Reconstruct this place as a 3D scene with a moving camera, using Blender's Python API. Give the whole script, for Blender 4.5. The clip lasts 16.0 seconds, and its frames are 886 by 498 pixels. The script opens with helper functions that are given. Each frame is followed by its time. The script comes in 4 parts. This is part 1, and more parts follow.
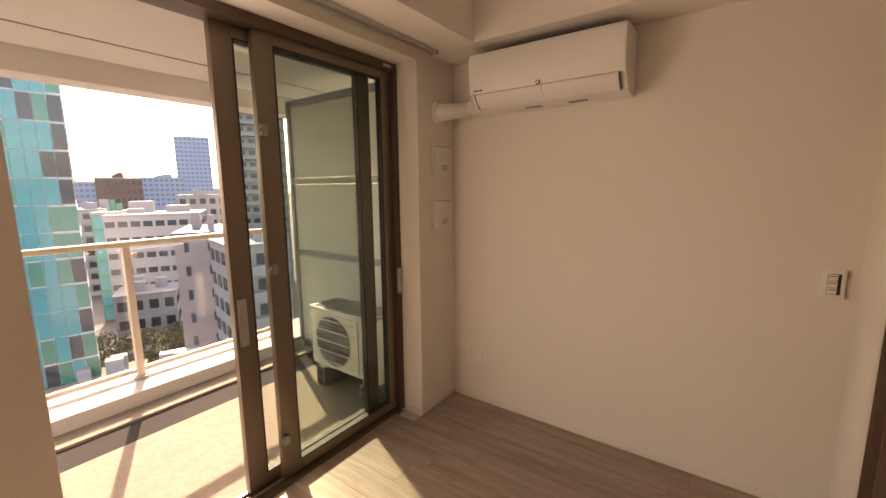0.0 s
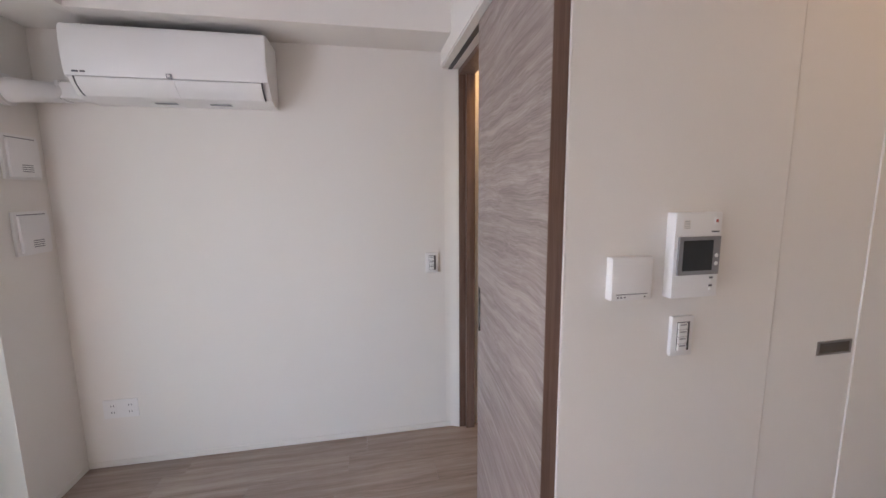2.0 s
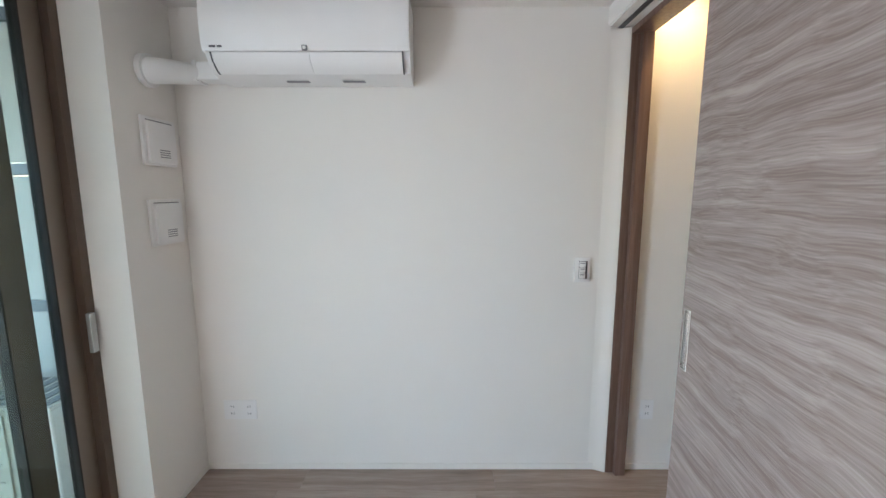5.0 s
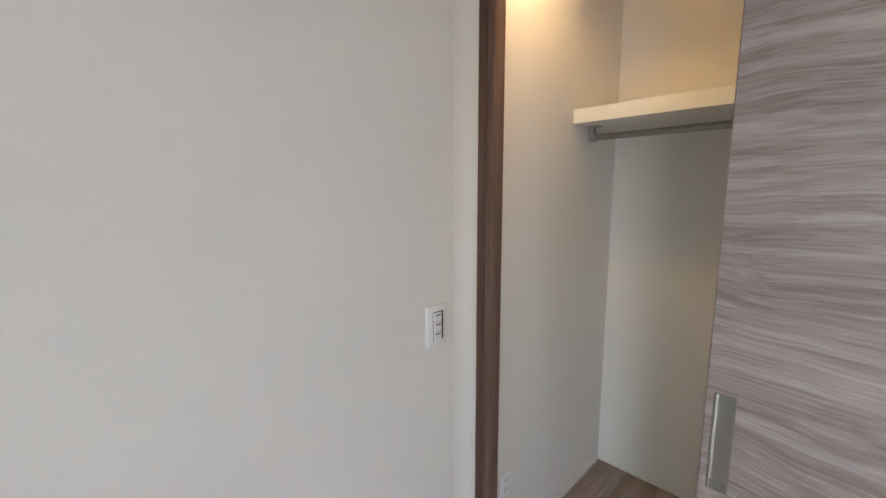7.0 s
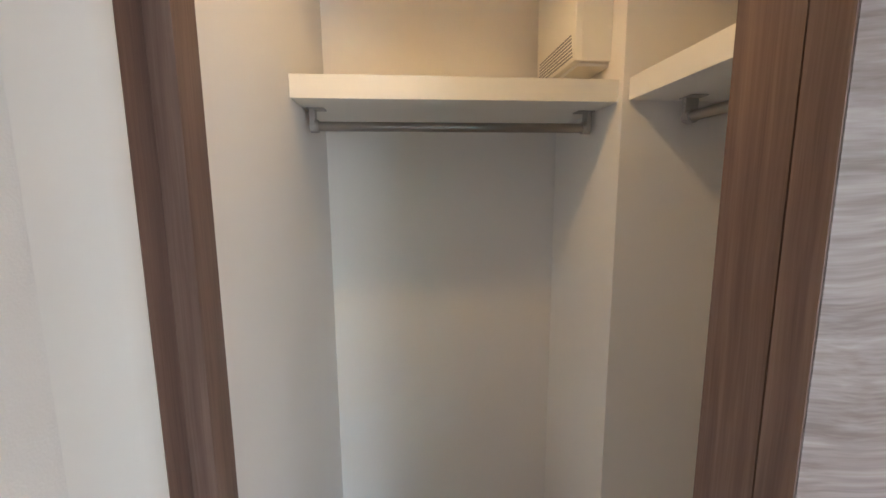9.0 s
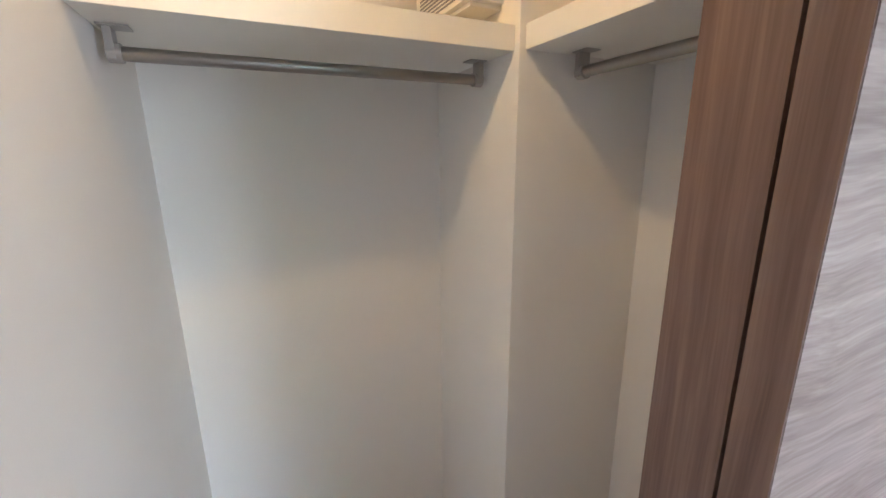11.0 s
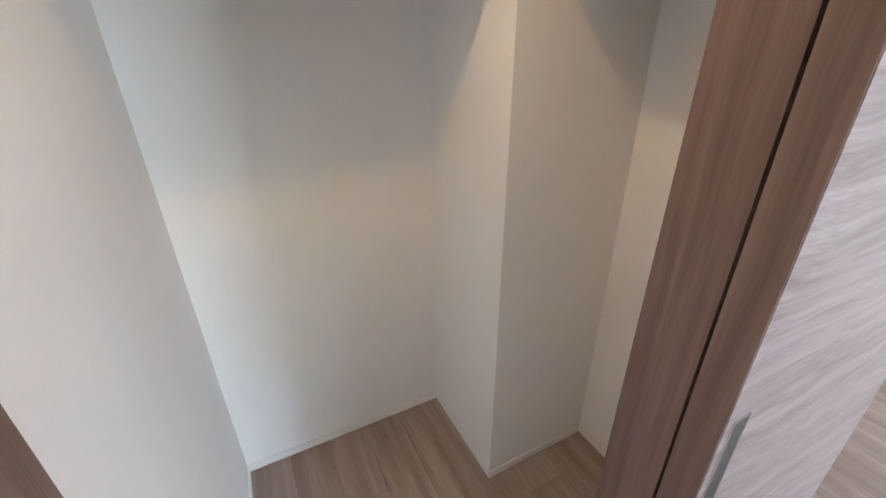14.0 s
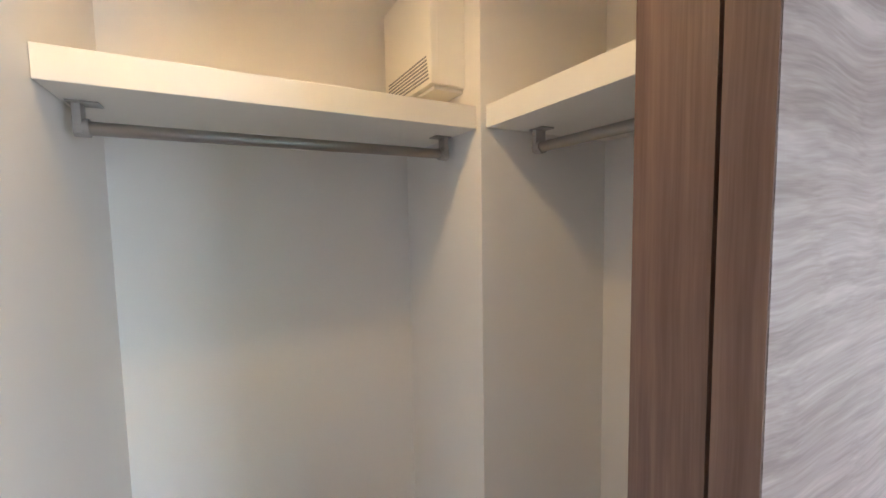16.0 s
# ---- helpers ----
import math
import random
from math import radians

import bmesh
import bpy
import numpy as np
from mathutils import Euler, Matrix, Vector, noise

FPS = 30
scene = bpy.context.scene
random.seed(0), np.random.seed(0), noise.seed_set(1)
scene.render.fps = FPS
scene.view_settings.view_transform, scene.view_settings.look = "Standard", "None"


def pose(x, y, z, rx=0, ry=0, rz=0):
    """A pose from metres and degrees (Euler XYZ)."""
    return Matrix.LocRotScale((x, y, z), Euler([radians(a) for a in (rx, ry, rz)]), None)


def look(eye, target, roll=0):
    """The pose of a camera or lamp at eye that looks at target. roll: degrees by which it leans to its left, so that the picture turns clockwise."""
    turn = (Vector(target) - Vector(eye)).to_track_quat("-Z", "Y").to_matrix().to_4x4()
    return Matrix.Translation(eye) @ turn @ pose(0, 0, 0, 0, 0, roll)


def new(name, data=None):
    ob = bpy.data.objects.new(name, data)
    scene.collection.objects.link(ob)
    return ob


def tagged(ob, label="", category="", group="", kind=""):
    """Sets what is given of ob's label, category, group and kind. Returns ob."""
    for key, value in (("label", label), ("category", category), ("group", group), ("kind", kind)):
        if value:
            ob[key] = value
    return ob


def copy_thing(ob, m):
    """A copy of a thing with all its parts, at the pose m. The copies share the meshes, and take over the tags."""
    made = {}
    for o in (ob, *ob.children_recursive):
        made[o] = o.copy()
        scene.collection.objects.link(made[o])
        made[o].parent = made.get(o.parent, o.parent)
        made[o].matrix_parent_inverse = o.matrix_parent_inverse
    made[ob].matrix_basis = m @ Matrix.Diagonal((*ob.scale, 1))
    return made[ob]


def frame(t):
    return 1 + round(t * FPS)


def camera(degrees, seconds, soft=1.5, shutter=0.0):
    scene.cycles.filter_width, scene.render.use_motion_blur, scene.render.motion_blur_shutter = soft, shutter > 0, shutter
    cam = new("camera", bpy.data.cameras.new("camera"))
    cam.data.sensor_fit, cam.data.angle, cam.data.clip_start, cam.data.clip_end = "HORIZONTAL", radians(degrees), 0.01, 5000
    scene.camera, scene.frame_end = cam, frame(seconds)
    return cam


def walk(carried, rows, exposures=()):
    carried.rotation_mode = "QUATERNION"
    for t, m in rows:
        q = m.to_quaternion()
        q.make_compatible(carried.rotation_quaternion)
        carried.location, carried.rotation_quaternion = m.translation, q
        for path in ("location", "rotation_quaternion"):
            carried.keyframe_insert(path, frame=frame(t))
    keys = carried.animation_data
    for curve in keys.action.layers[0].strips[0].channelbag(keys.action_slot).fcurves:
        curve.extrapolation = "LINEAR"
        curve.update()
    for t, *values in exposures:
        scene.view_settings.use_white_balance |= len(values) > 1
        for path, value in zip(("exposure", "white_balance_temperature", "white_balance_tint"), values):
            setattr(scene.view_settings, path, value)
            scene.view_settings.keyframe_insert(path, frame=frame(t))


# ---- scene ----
cam = camera(96.08, 16.0)
PATH = [
    (0, (-0.398, -2.141, 1.395), (-1.553, -0.537, 1.092), -0.5),
    (0.5, (-0.418, -2.075, 1.418), (-1.228, -0.273, 1.106), -0.7),
    (1, (-0.416, -2.092, 1.397), (-0.819, -0.154, 1.111), -0.5),
    (1.5, (-0.415, -2.159, 1.396), (-0.396, -0.179, 1.114), -0.4),
    (2, (-0.405, -2.195, 1.397), (-0.028, -0.250, 1.117), -0.5),
    (2.5, (-0.396, -2.213, 1.390), (0.234, -0.335, 1.112), -0.5),
    (3, (-0.416, -2.214, 1.387), (0.350, -0.387, 1.109), -0.4),
    (3.5, (-0.489, -2.184, 1.380), (0.303, -0.368, 1.104), -0.1),
    (4, (-0.585, -2.127, 1.362), (-0.038, -0.223, 1.087), -0.1),
    (4.2, (-0.611, -2.084, 1.361), (-0.241, -0.139, 1.077), -0.1),
    (4.6, (-0.648, -1.970, 1.359), (-0.628, 0.010, 1.078), -0.1),
    (5.2, (-0.704, -1.712, 1.361), (-0.708, 0.268, 1.080), -0.0),
    (5.8, (-0.780, -1.394, 1.365), (-0.342, 0.537, 1.084), -0.2),
    (6.5, (-0.817, -1.029, 1.369), (0.141, 0.702, 1.078), -0.1),
    (7, (-0.784, -0.778, 1.378), (0.612, 0.625, 1.089), -0.2),
    (7.5, (-0.688, -0.560, 1.389), (0.997, 0.479, 1.103), -0.4),
    (8, (-0.593, -0.373, 1.408), (1.298, 0.203, 1.105), 0.8),
    (8.5, (-0.440, -0.282, 1.403), (1.530, -0.074, 1.124), -0.1),
    (9, (-0.271, -0.265, 1.419), (1.701, -0.437, 1.134), -0.4),
    (10.4, (-0.127, -0.236, 1.420), (1.705, -0.985, 1.134), -0.6),
    (11.3, (-0.099, -0.221, 1.413), (1.619, -1.048, 0.810), -0.7),
    (11.5, (-0.097, -0.220, 1.409), (1.592, -1.040, 0.721), -0.7),
    (12, (-0.092, -0.221, 1.389), (1.524, -1.008, 0.512), -0.8),
    (12.5, (-0.086, -0.221, 1.371), (1.462, -0.976, 0.354), -0.8),
    (13, (-0.086, -0.227, 1.363), (1.436, -0.966, 0.297), -1.0),
    (13.5, (-0.091, -0.217, 1.375), (1.450, -0.980, 0.354), -0.7),
    (14, (-0.093, -0.213, 1.388), (1.516, -1.025, 0.521), -0.7),
    (14.5, (-0.098, -0.211, 1.403), (1.579, -1.078, 0.744), -1.1),
    (15, (-0.101, -0.230, 1.415), (1.640, -1.113, 0.979), -0.7),
    (15.5, (-0.102, -0.227, 1.414), (1.657, -1.146, 1.171), -1.1),
    (16, (-0.111, -0.234, 1.418), (1.633, -1.200, 1.267), -1.0),
]
walk(cam, [(t, look(eye, target, roll)) for t, eye, target, roll in PATH],
     [(0.0, 2.5, 10500, 32), (0.5, 2.65, 11300, 37), (1.0, 2.8, 11300, 41), (1.5, 3.0, 7300, 40), (2.0, 3.2, 5650, 19), (2.5, 3.35, 5350, 11), (4.2, 3.5, 5200, 7),
      (6.5, 3.2, 5600, 11), (8.0, 3.25, 5600, 12), (9.0, 3.45, 5450, 12), (12.0, 4.0, 5150, 12), (14.0, 4.05, 5150, 12), (16.0, 3.85, 5150, 11)])


# ---- world, sun, exposure ----
world = bpy.data.worlds.new("sky")
scene.world = world
world.use_nodes = True
wn = world.node_tree
sky = wn.nodes.new("ShaderNodeTexSky")
sky.sky_type, sky.sun_disc = "NISHITA", False
sky.sun_elevation, sky.sun_rotation = radians(35), radians(-67.6)
sky.air_density, sky.dust_density = 1.0, 2.0
wn.links.new(sky.outputs[0], wn.nodes["Background"].inputs[0])
wn.nodes["Background"].inputs[1].default_value = 0.15

sun = new("sun", bpy.data.lights.new("sun", "SUN"))
sun.data.energy, sun.data.angle, sun.data.color = 2.5, radians(0.6), (1.0, 0.96, 0.89)
sun.matrix_world = look((-30, 12.4, 22.6), (0, 0, 0))


def spot_lamp(name, loc, watts, colour, size=150, radius=0.04):
    lamp = new(name, bpy.data.lights.new(name, "SPOT"))
    lamp.data.energy, lamp.data.color = watts, colour
    lamp.data.spot_size, lamp.data.spot_blend, lamp.data.shadow_soft_size = radians(size), 0.4, radius
    lamp.matrix_world = look(loc, (loc[0], loc[1], 0.0))
    return lamp


WARM = (1.0, 0.60, 0.22)
spot_lamp("closet_lamp", (0.27, -0.17, 2.252), 1.9, WARM, 150, 0.05)
spot_lamp("hall_lamp", (2.30, -1.75, 2.40), 1.3, WARM)
spot_lamp("kitchen_lamp", (1.10, -1.75, 2.40), 0.7, WARM)


# area lamps added inside the two window openings, in place of sky light
def window_fill_light(y, width, watts, colour):
    day = new("window_fill_light", bpy.data.lights.new("window_fill_light", "AREA"))
    day.data.shape, day.data.size, day.data.size_y = "RECTANGLE", width, 1.9
    day.data.energy, day.data.color = watts, colour
    day.matrix_world = look((-2.03, y, 1.05), (0.0, y, 1.05))


# added fill at the back opening, warm in place of bounced sunlight
window_fill_light(-2.95, 1.1, 0.6, (1.0, 0.82, 0.60))
# added fill in the slid-open part, strengthens daylight bands in the closet
window_fill_light(-1.645, 0.58, 1.7, (1.0, 0.965, 0.92))


# ---- materials ----
def mat(name, base, rough=0.5, metal=0.0, vary=0.06, scale=3.0, grain=0.0, grain_scale=120.0, bump=0.0, spec=0.5):
    m = bpy.data.materials.new(name)
    m.use_nodes = True
    n, l = m.node_tree.nodes, m.node_tree.links
    b = n["Principled BSDF"]
    b.inputs["Roughness"].default_value, b.inputs["Metallic"].default_value = rough, metal
    b.inputs["Specular IOR Level"].default_value = spec
    tc = n.new("ShaderNodeTexCoord")
    big = n.new("ShaderNodeTexNoise")
    big.inputs["Scale"].default_value, big.inputs["Detail"].default_value = scale, 4
    fine = n.new("ShaderNodeTexNoise")
    fine.inputs["Scale"].default_value, fine.inputs["Detail"].default_value = grain_scale, 3
    l.new(tc.outputs["Object"], big.inputs["Vector"]), l.new(tc.outputs["Object"], fine.inputs["Vector"])
    ramp = n.new("ShaderNodeMix")
    ramp.data_type = "RGBA"
    ramp.inputs["A"].default_value = (*[c * (1 - vary) for c in base], 1)
    ramp.inputs["B"].default_value = (*[min(1, c * (1 + vary)) for c in base], 1)
    l.new(big.outputs["Fac"], ramp.inputs["Factor"])
    out = ramp.outputs["Result"]
    if grain:
        g = n.new("ShaderNodeMix")
        g.data_type, g.blend_type = "RGBA", "MULTIPLY"
        g.inputs["Factor"].default_value = grain
        l.new(out, g.inputs["A"]), l.new(fine.outputs["Fac"], g.inputs["B"])
        out = g.outputs["Result"]
    l.new(out, b.inputs["Base Color"])
    if bump:
        bp = n.new("ShaderNodeBump")
        bp.inputs["Strength"].default_value, bp.inputs["Distance"].default_value = bump, 0.002
        l.new(fine.outputs["Fac"], bp.inputs["Height"]), l.new(bp.outputs["Normal"], b.inputs["Normal"])
    return m


def wood(name, dark, mid, light, along="X", stretch=14.0, scale=1.6, warp=0.5, rough=0.42, fan=0.0, fine=0.4):
    """Streaked grain that runs along one axis, with slow waves in it and a shade of its own for each piece."""
    m = bpy.data.materials.new(name)
    m.use_nodes = True
    n, l = m.node_tree.nodes, m.node_tree.links
    b = n["Principled BSDF"]
    tc, info = n.new("ShaderNodeTexCoord"), n.new("ShaderNodeObjectInfo")
    shift = n.new("ShaderNodeVectorMath")
    shift.operation = "MULTIPLY_ADD"
    shift.inputs[1].default_value = (1, 1, 1)
    rnd = n.new("ShaderNodeVectorMath")
    rnd.operation = "SCALE"
    rnd.inputs[0].default_value = (17.0, 31.0, 23.0)
    l.new(info.outputs["Random"], rnd.inputs["Scale"])
    l.new(tc.outputs["Object"], shift.inputs[0]), l.new(rnd.outputs[0], shift.inputs[2])
    wav = n.new("ShaderNodeTexNoise")
    wav.inputs["Scale"].default_value, wav.inputs["Detail"].default_value = 2.2, 2
    l.new(shift.outputs[0], wav.inputs["Vector"])
    bend = n.new("ShaderNodeVectorMath")
    bend.operation = "MULTIPLY_ADD"
    bend.inputs[1].default_value = (warp * 0.2, warp * 0.2, warp * 0.2)
    l.new(wav.outputs["Color"], bend.inputs[0]), l.new(shift.outputs[0], bend.inputs[2])
    mp = n.new("ShaderNodeMapping")
    s = [stretch] * 3
    s["XYZ".index(along)] = 1.0
    mp.inputs["Scale"].default_value = [v * scale for v in s]
    if fan:
        # level at mid height, the grain slants ever more above and below
        sp, cb = n.new("ShaderNodeSeparateXYZ"), n.new("ShaderNodeCombineXYZ")

        def calc(op, p, q):
            k = n.new("ShaderNodeMath")
            k.operation = op
            for i, v in enumerate((p, q)):
                if isinstance(v, (int, float)):
                    k.inputs[i].default_value = v
                else:
                    l.new(v, k.inputs[i])
            return k.outputs[0]
        l.new(tc.outputs["Object"], sp.inputs[0])
        rise = calc("SUBTRACT", sp.outputs["Z"], 1.35)
        slant = calc("MULTIPLY", calc("MULTIPLY", rise, calc("POWER", calc("ABSOLUTE", rise, 0.0), 0.6)), fan)
        l.new(calc("MULTIPLY", calc("ADD", sp.outputs["Y"], 0.95), slant), cb.inputs["Z"])
        swirl = n.new("ShaderNodeTexNoise")
        swirl.inputs["Scale"].default_value, swirl.inputs["Detail"].default_value = 5.5, 1
        l.new(shift.outputs[0], swirl.inputs["Vector"])
        sw = n.new("ShaderNodeVectorMath")
        sw.operation = "MULTIPLY_ADD"
        sw.inputs[1].default_value = (0.03, 0.03, 0.03)
        l.new(swirl.outputs["Color"], sw.inputs[0]), l.new(bend.outputs[0], sw.inputs[2])
        ad = n.new("ShaderNodeVectorMath")
        l.new(sw.outputs[0], ad.inputs[0]), l.new(cb.outputs[0], ad.inputs[1])
        l.new(ad.outputs[0], mp.inputs["Vector"])
    else:
        l.new(bend.outputs[0], mp.inputs["Vector"])
    g1, g2 = n.new("ShaderNodeTexNoise"), n.new("ShaderNodeTexNoise")
    g1.inputs["Scale"].default_value, g1.inputs["Detail"].default_value, g1.inputs["Distortion"].default_value = 1.0, 6, 0.25
    g2.inputs["Scale"].default_value, g2.inputs["Detail"].default_value = 6.0, 6
    l.new(mp.outputs[0], g1.inputs["Vector"]), l.new(mp.outputs[0], g2.inputs["Vector"])
    add = n.new("ShaderNodeMath")
    add.operation = "MULTIPLY_ADD"
    add.inputs[1].default_value = fine
    l.new(g2.outputs["Fac"], add.inputs[0]), l.new(g1.outputs["Fac"], add.inputs[2])
    sh = n.new("ShaderNodeMath")
    sh.operation = "MULTIPLY_ADD"
    sh.inputs[1].default_value = 0.10
    l.new(info.outputs["Random"], sh.inputs[0]), l.new(add.outputs[0], sh.inputs[2])
    cr = n.new("ShaderNodeValToRGB")
    e = cr.color_ramp.elements
    half = n.new("ShaderNodeMath")
    half.operation = "MULTIPLY"
    half.inputs[1].default_value = 0.5
    l.new(sh.outputs[0], half.inputs[0])
    mid_at, spread = 0.275 + 0.25 * fine, 0.12 if fan else 0.105
    e[0].position, e[0].color = mid_at - spread, (*dark, 1)
    e[1].position, e[1].color = mid_at + spread, (*light, 1)
    k = e.new(mid_at)
    k.color = (*mid, 1)
    l.new(half.outputs[0], cr.inputs["Fac"]), l.new(cr.outputs["Color"], b.inputs["Base Color"])
    b.inputs["Roughness"].default_value = rough
    bp = n.new("ShaderNodeBump")
    bp.inputs["Strength"].default_value, bp.inputs["Distance"].default_value = 0.15, 0.001
    l.new(g2.outputs["Fac"], bp.inputs["Height"]), l.new(bp.outputs["Normal"], b.inputs["Normal"])
    return m


def glass(name, tint, rough=0.0):
    m = bpy.data.materials.new(name)
    m.use_nodes = True
    n, l = m.node_tree.nodes, m.node_tree.links
    n.remove(n["Principled BSDF"])
    tr, gl, mx, lw, fr, sc = (n.new("ShaderNode" + k) for k in ("BsdfTransparent", "BsdfGlossy", "MixShader", "LayerWeight", "Math", "Math"))
    tr.inputs["Color"].default_value = (*tint, 1)
    gl.inputs["Roughness"].default_value = rough
    lw.inputs["Blend"].default_value = 0.5
    fr.operation, sc.operation = "POWER", "MULTIPLY_ADD"
    fr.inputs[1].default_value, sc.inputs[1].default_value, sc.inputs[2].default_value = 4.5, 0.55, 0.035
    l.new(lw.outputs["Facing"], fr.inputs[0]), l.new(fr.outputs[0], sc.inputs[0])
    l.new(sc.outputs[0], mx.inputs[0]), l.new(tr.outputs[0], mx.inputs[1]), l.new(gl.outputs[0], mx.inputs[2])
    l.new(mx.outputs[0], n["Material Output"].inputs["Surface"])
    return m


def glow(name, colour, strength):
    m = bpy.data.materials.new(name)
    m.use_nodes = True
    b = m.node_tree.nodes["Principled BSDF"]
    b.inputs["Emission Color"].default_value, b.inputs["Emission Strength"].default_value = (*colour, 1), strength
    return m


PAPER = mat("wallpaper", (0.83, 0.80, 0.757), 0.75, vary=0.02, scale=1.5, grain=0.05, grain_scale=420, bump=0.16, spec=0.25)
CEIL = mat("ceiling_paper", (0.83, 0.81, 0.785), 0.85, vary=0.02, grain=0.05, grain_scale=260, bump=0.2, spec=0.2)
TRIM = mat("white_trim", (0.80, 0.77, 0.72), 0.45, vary=0.02)
SHELF = mat("cream_laminate", (0.84, 0.81, 0.74), 0.35, vary=0.02, grain=0.02)
PLASTIC = mat("white_plastic", (0.82, 0.81, 0.80), 0.35, vary=0.015)
GREYPL = mat("grey_plastic", (0.24, 0.24, 0.25), 0.4)
DARKPL = mat("dark_plastic", (0.05, 0.05, 0.055), 0.35)
INK = mat("grey_print", (0.12, 0.12, 0.13), 0.5)
REDINK = mat("red_print", (0.45, 0.10, 0.08), 0.5)
SCREEN = mat("screen_glass", (0.03, 0.035, 0.04), 0.12)
FLOORW = wood("floor_oak", (0.24, 0.18, 0.146), (0.315, 0.246, 0.204), (0.40, 0.325, 0.275), "X", 17, 1.5, 0.22, 0.4, 0.0, 0.45)
DOORW = wood("door_veneer", (0.195, 0.150, 0.130), (0.290, 0.237, 0.213), (0.39, 0.332, 0.305), "Y", 30, 1.3, 0.22, 0.36, 0.34, 0.75)
JAMBW = wood("jamb_wood", (0.122, 0.072, 0.053), (0.165, 0.101, 0.075), (0.208, 0.134, 0.102), "Z", 40, 1.8, 0.10, 0.4, 0.0, 0.55)
STEEL = mat("satin_steel", (0.36, 0.34, 0.32), 0.28, 1.0, vary=0.04)
DARKSTEEL = mat("dark_steel", (0.16, 0.145, 0.13), 0.35, 0.9)
BRACKET = mat("grey_bracket", (0.42, 0.40, 0.38), 0.4, 0.5)
BRONZE = mat("bronze_aluminium", (0.12, 0.085, 0.062), 0.38, 0.3, vary=0.05)
BRONZE_L = mat("bronze_stile", (0.23, 0.185, 0.145), 0.38, 0.45, vary=0.05)
RUBBER = mat("black_gasket", (0.015, 0.015, 0.015), 0.6)
ALU = mat("silver_aluminium", (0.55, 0.55, 0.54), 0.33, 0.8, vary=0.03)
CREAMALU = mat("cream_railing", (0.62, 0.54, 0.44), 0.4, 0.1, vary=0.03)
GREYFRAME = mat("grey_frame", (0.20, 0.225, 0.24), 0.45, 0.3)
BOARD = mat("partition_board", (0.50, 0.515, 0.47), 0.6, vary=0.03, grain=0.04)
SHEET = mat("balcony_sheet", (0.35, 0.30, 0.255), 0.9, vary=0.12, scale=2.2, grain=0.35, grain_scale=34, bump=0.3, spec=0.1)
GUTTER = mat("gutter_coating", (0.05, 0.049, 0.048), 0.95, vary=0.1, spec=0.05)
CONCRETE = mat("painted_concrete", (0.62, 0.605, 0.575), 0.85, vary=0.06, scale=2, grain=0.1, bump=0.2, spec=0.15)
UNITW = mat("ivory_enamel", (0.72, 0.70, 0.63), 0.4, vary=0.02)
GRILLE = mat("grille_dark", (0.10, 0.10, 0.10), 0.5)
BLOCK = mat("foot_block", (0.16, 0.16, 0.16), 0.8, vary=0.15)
PANE = glass("window_glass", (0.80, 0.845, 0.81))
PANE2 = glass("clear_window_glass", (0.97, 0.98, 0.97))
CLEAR = glass("railing_glass", (0.975, 0.985, 0.985))
LAMPON = glow("lamp_diffuser", WARM, 3)


# ---- mesh helpers ----
def box(bm, x0, x1, y0, y1, z0, z1, bevel=0.0, seg=2):
    vs = bmesh.ops.create_cube(bm, size=1.0)["verts"]
    for v in vs:
        v.co = Vector(((x0 + x1) / 2 + v.co.x * (x1 - x0), (y0 + y1) / 2 + v.co.y * (y1 - y0), (z0 + z1) / 2 + v.co.z * (z1 - z0)))
    if bevel:
        edges = list({e for v in vs for e in v.link_edges})
        bmesh.ops.bevel(bm, geom=edges, offset=bevel, segments=seg, profile=0.7, affect="EDGES")
    return bm


def bx(x0, x1, y0, y1, z0, z1, bevel=0.0, seg=2):
    return box(bmesh.new(), x0, x1, y0, y1, z0, z1, bevel, seg)


def rod(bm, a, b, r, n=20):
    a, b = Vector(a), Vector(b)
    m = Matrix.Translation((a + b) / 2) @ (b - a).to_track_quat("Z", "Y").to_matrix().to_4x4()
    bmesh.ops.create_cone(bm, cap_ends=True, segments=n, radius1=r, radius2=r, depth=(b - a).length, matrix=m)
    return bm


def extrude_profile(points, axis, a, b):
    """A prism over a closed profile; axis 0: profile in y,z; 1: in x,z; 2: in x,y."""
    bm = bmesh.new()

    def at(p, t):
        q = list(p)
        q.insert(axis, t)
        return q
    lo, hi = [bm.verts.new(at(p, a)) for p in points], [bm.verts.new(at(p, b)) for p in points]
    bm.faces.new(lo), bm.faces.new(hi[::-1])
    for i in range(len(points)):
        j = (i + 1) % len(points)
        bm.faces.new((lo[j], lo[i], hi[i], hi[j]))
    bmesh.ops.recalc_face_normals(bm, faces=bm.faces[:])
    return bm


def mesh_of(name, bm, material, smooth=True):
    me = bpy.data.meshes.new(name)
    bm.to_mesh(me)
    bm.free()
    me.materials.append(material)
    if smooth:
        me.shade_smooth()
        me.set_sharp_from_angle(angle=radians(35))
    return me


def part(name, bm, material, parent=None, label=""):
    ob = new(name, mesh_of(name, bm, material))
    ob.parent = parent
    return tagged(ob, label)


def base_of(name, label, category, loc=(0, 0, 0), group=""):
    """The Empty of a thing; its parts are built round loc in the thing's own metres."""
    ob = new(name)
    ob.location = loc
    ob.empty_display_size = 0.05
    return tagged(ob, label, category, group)


def setting(name, bm, material, label="", category="wall"):
    return tagged(part(name, bm, material), label, category, kind="structure")


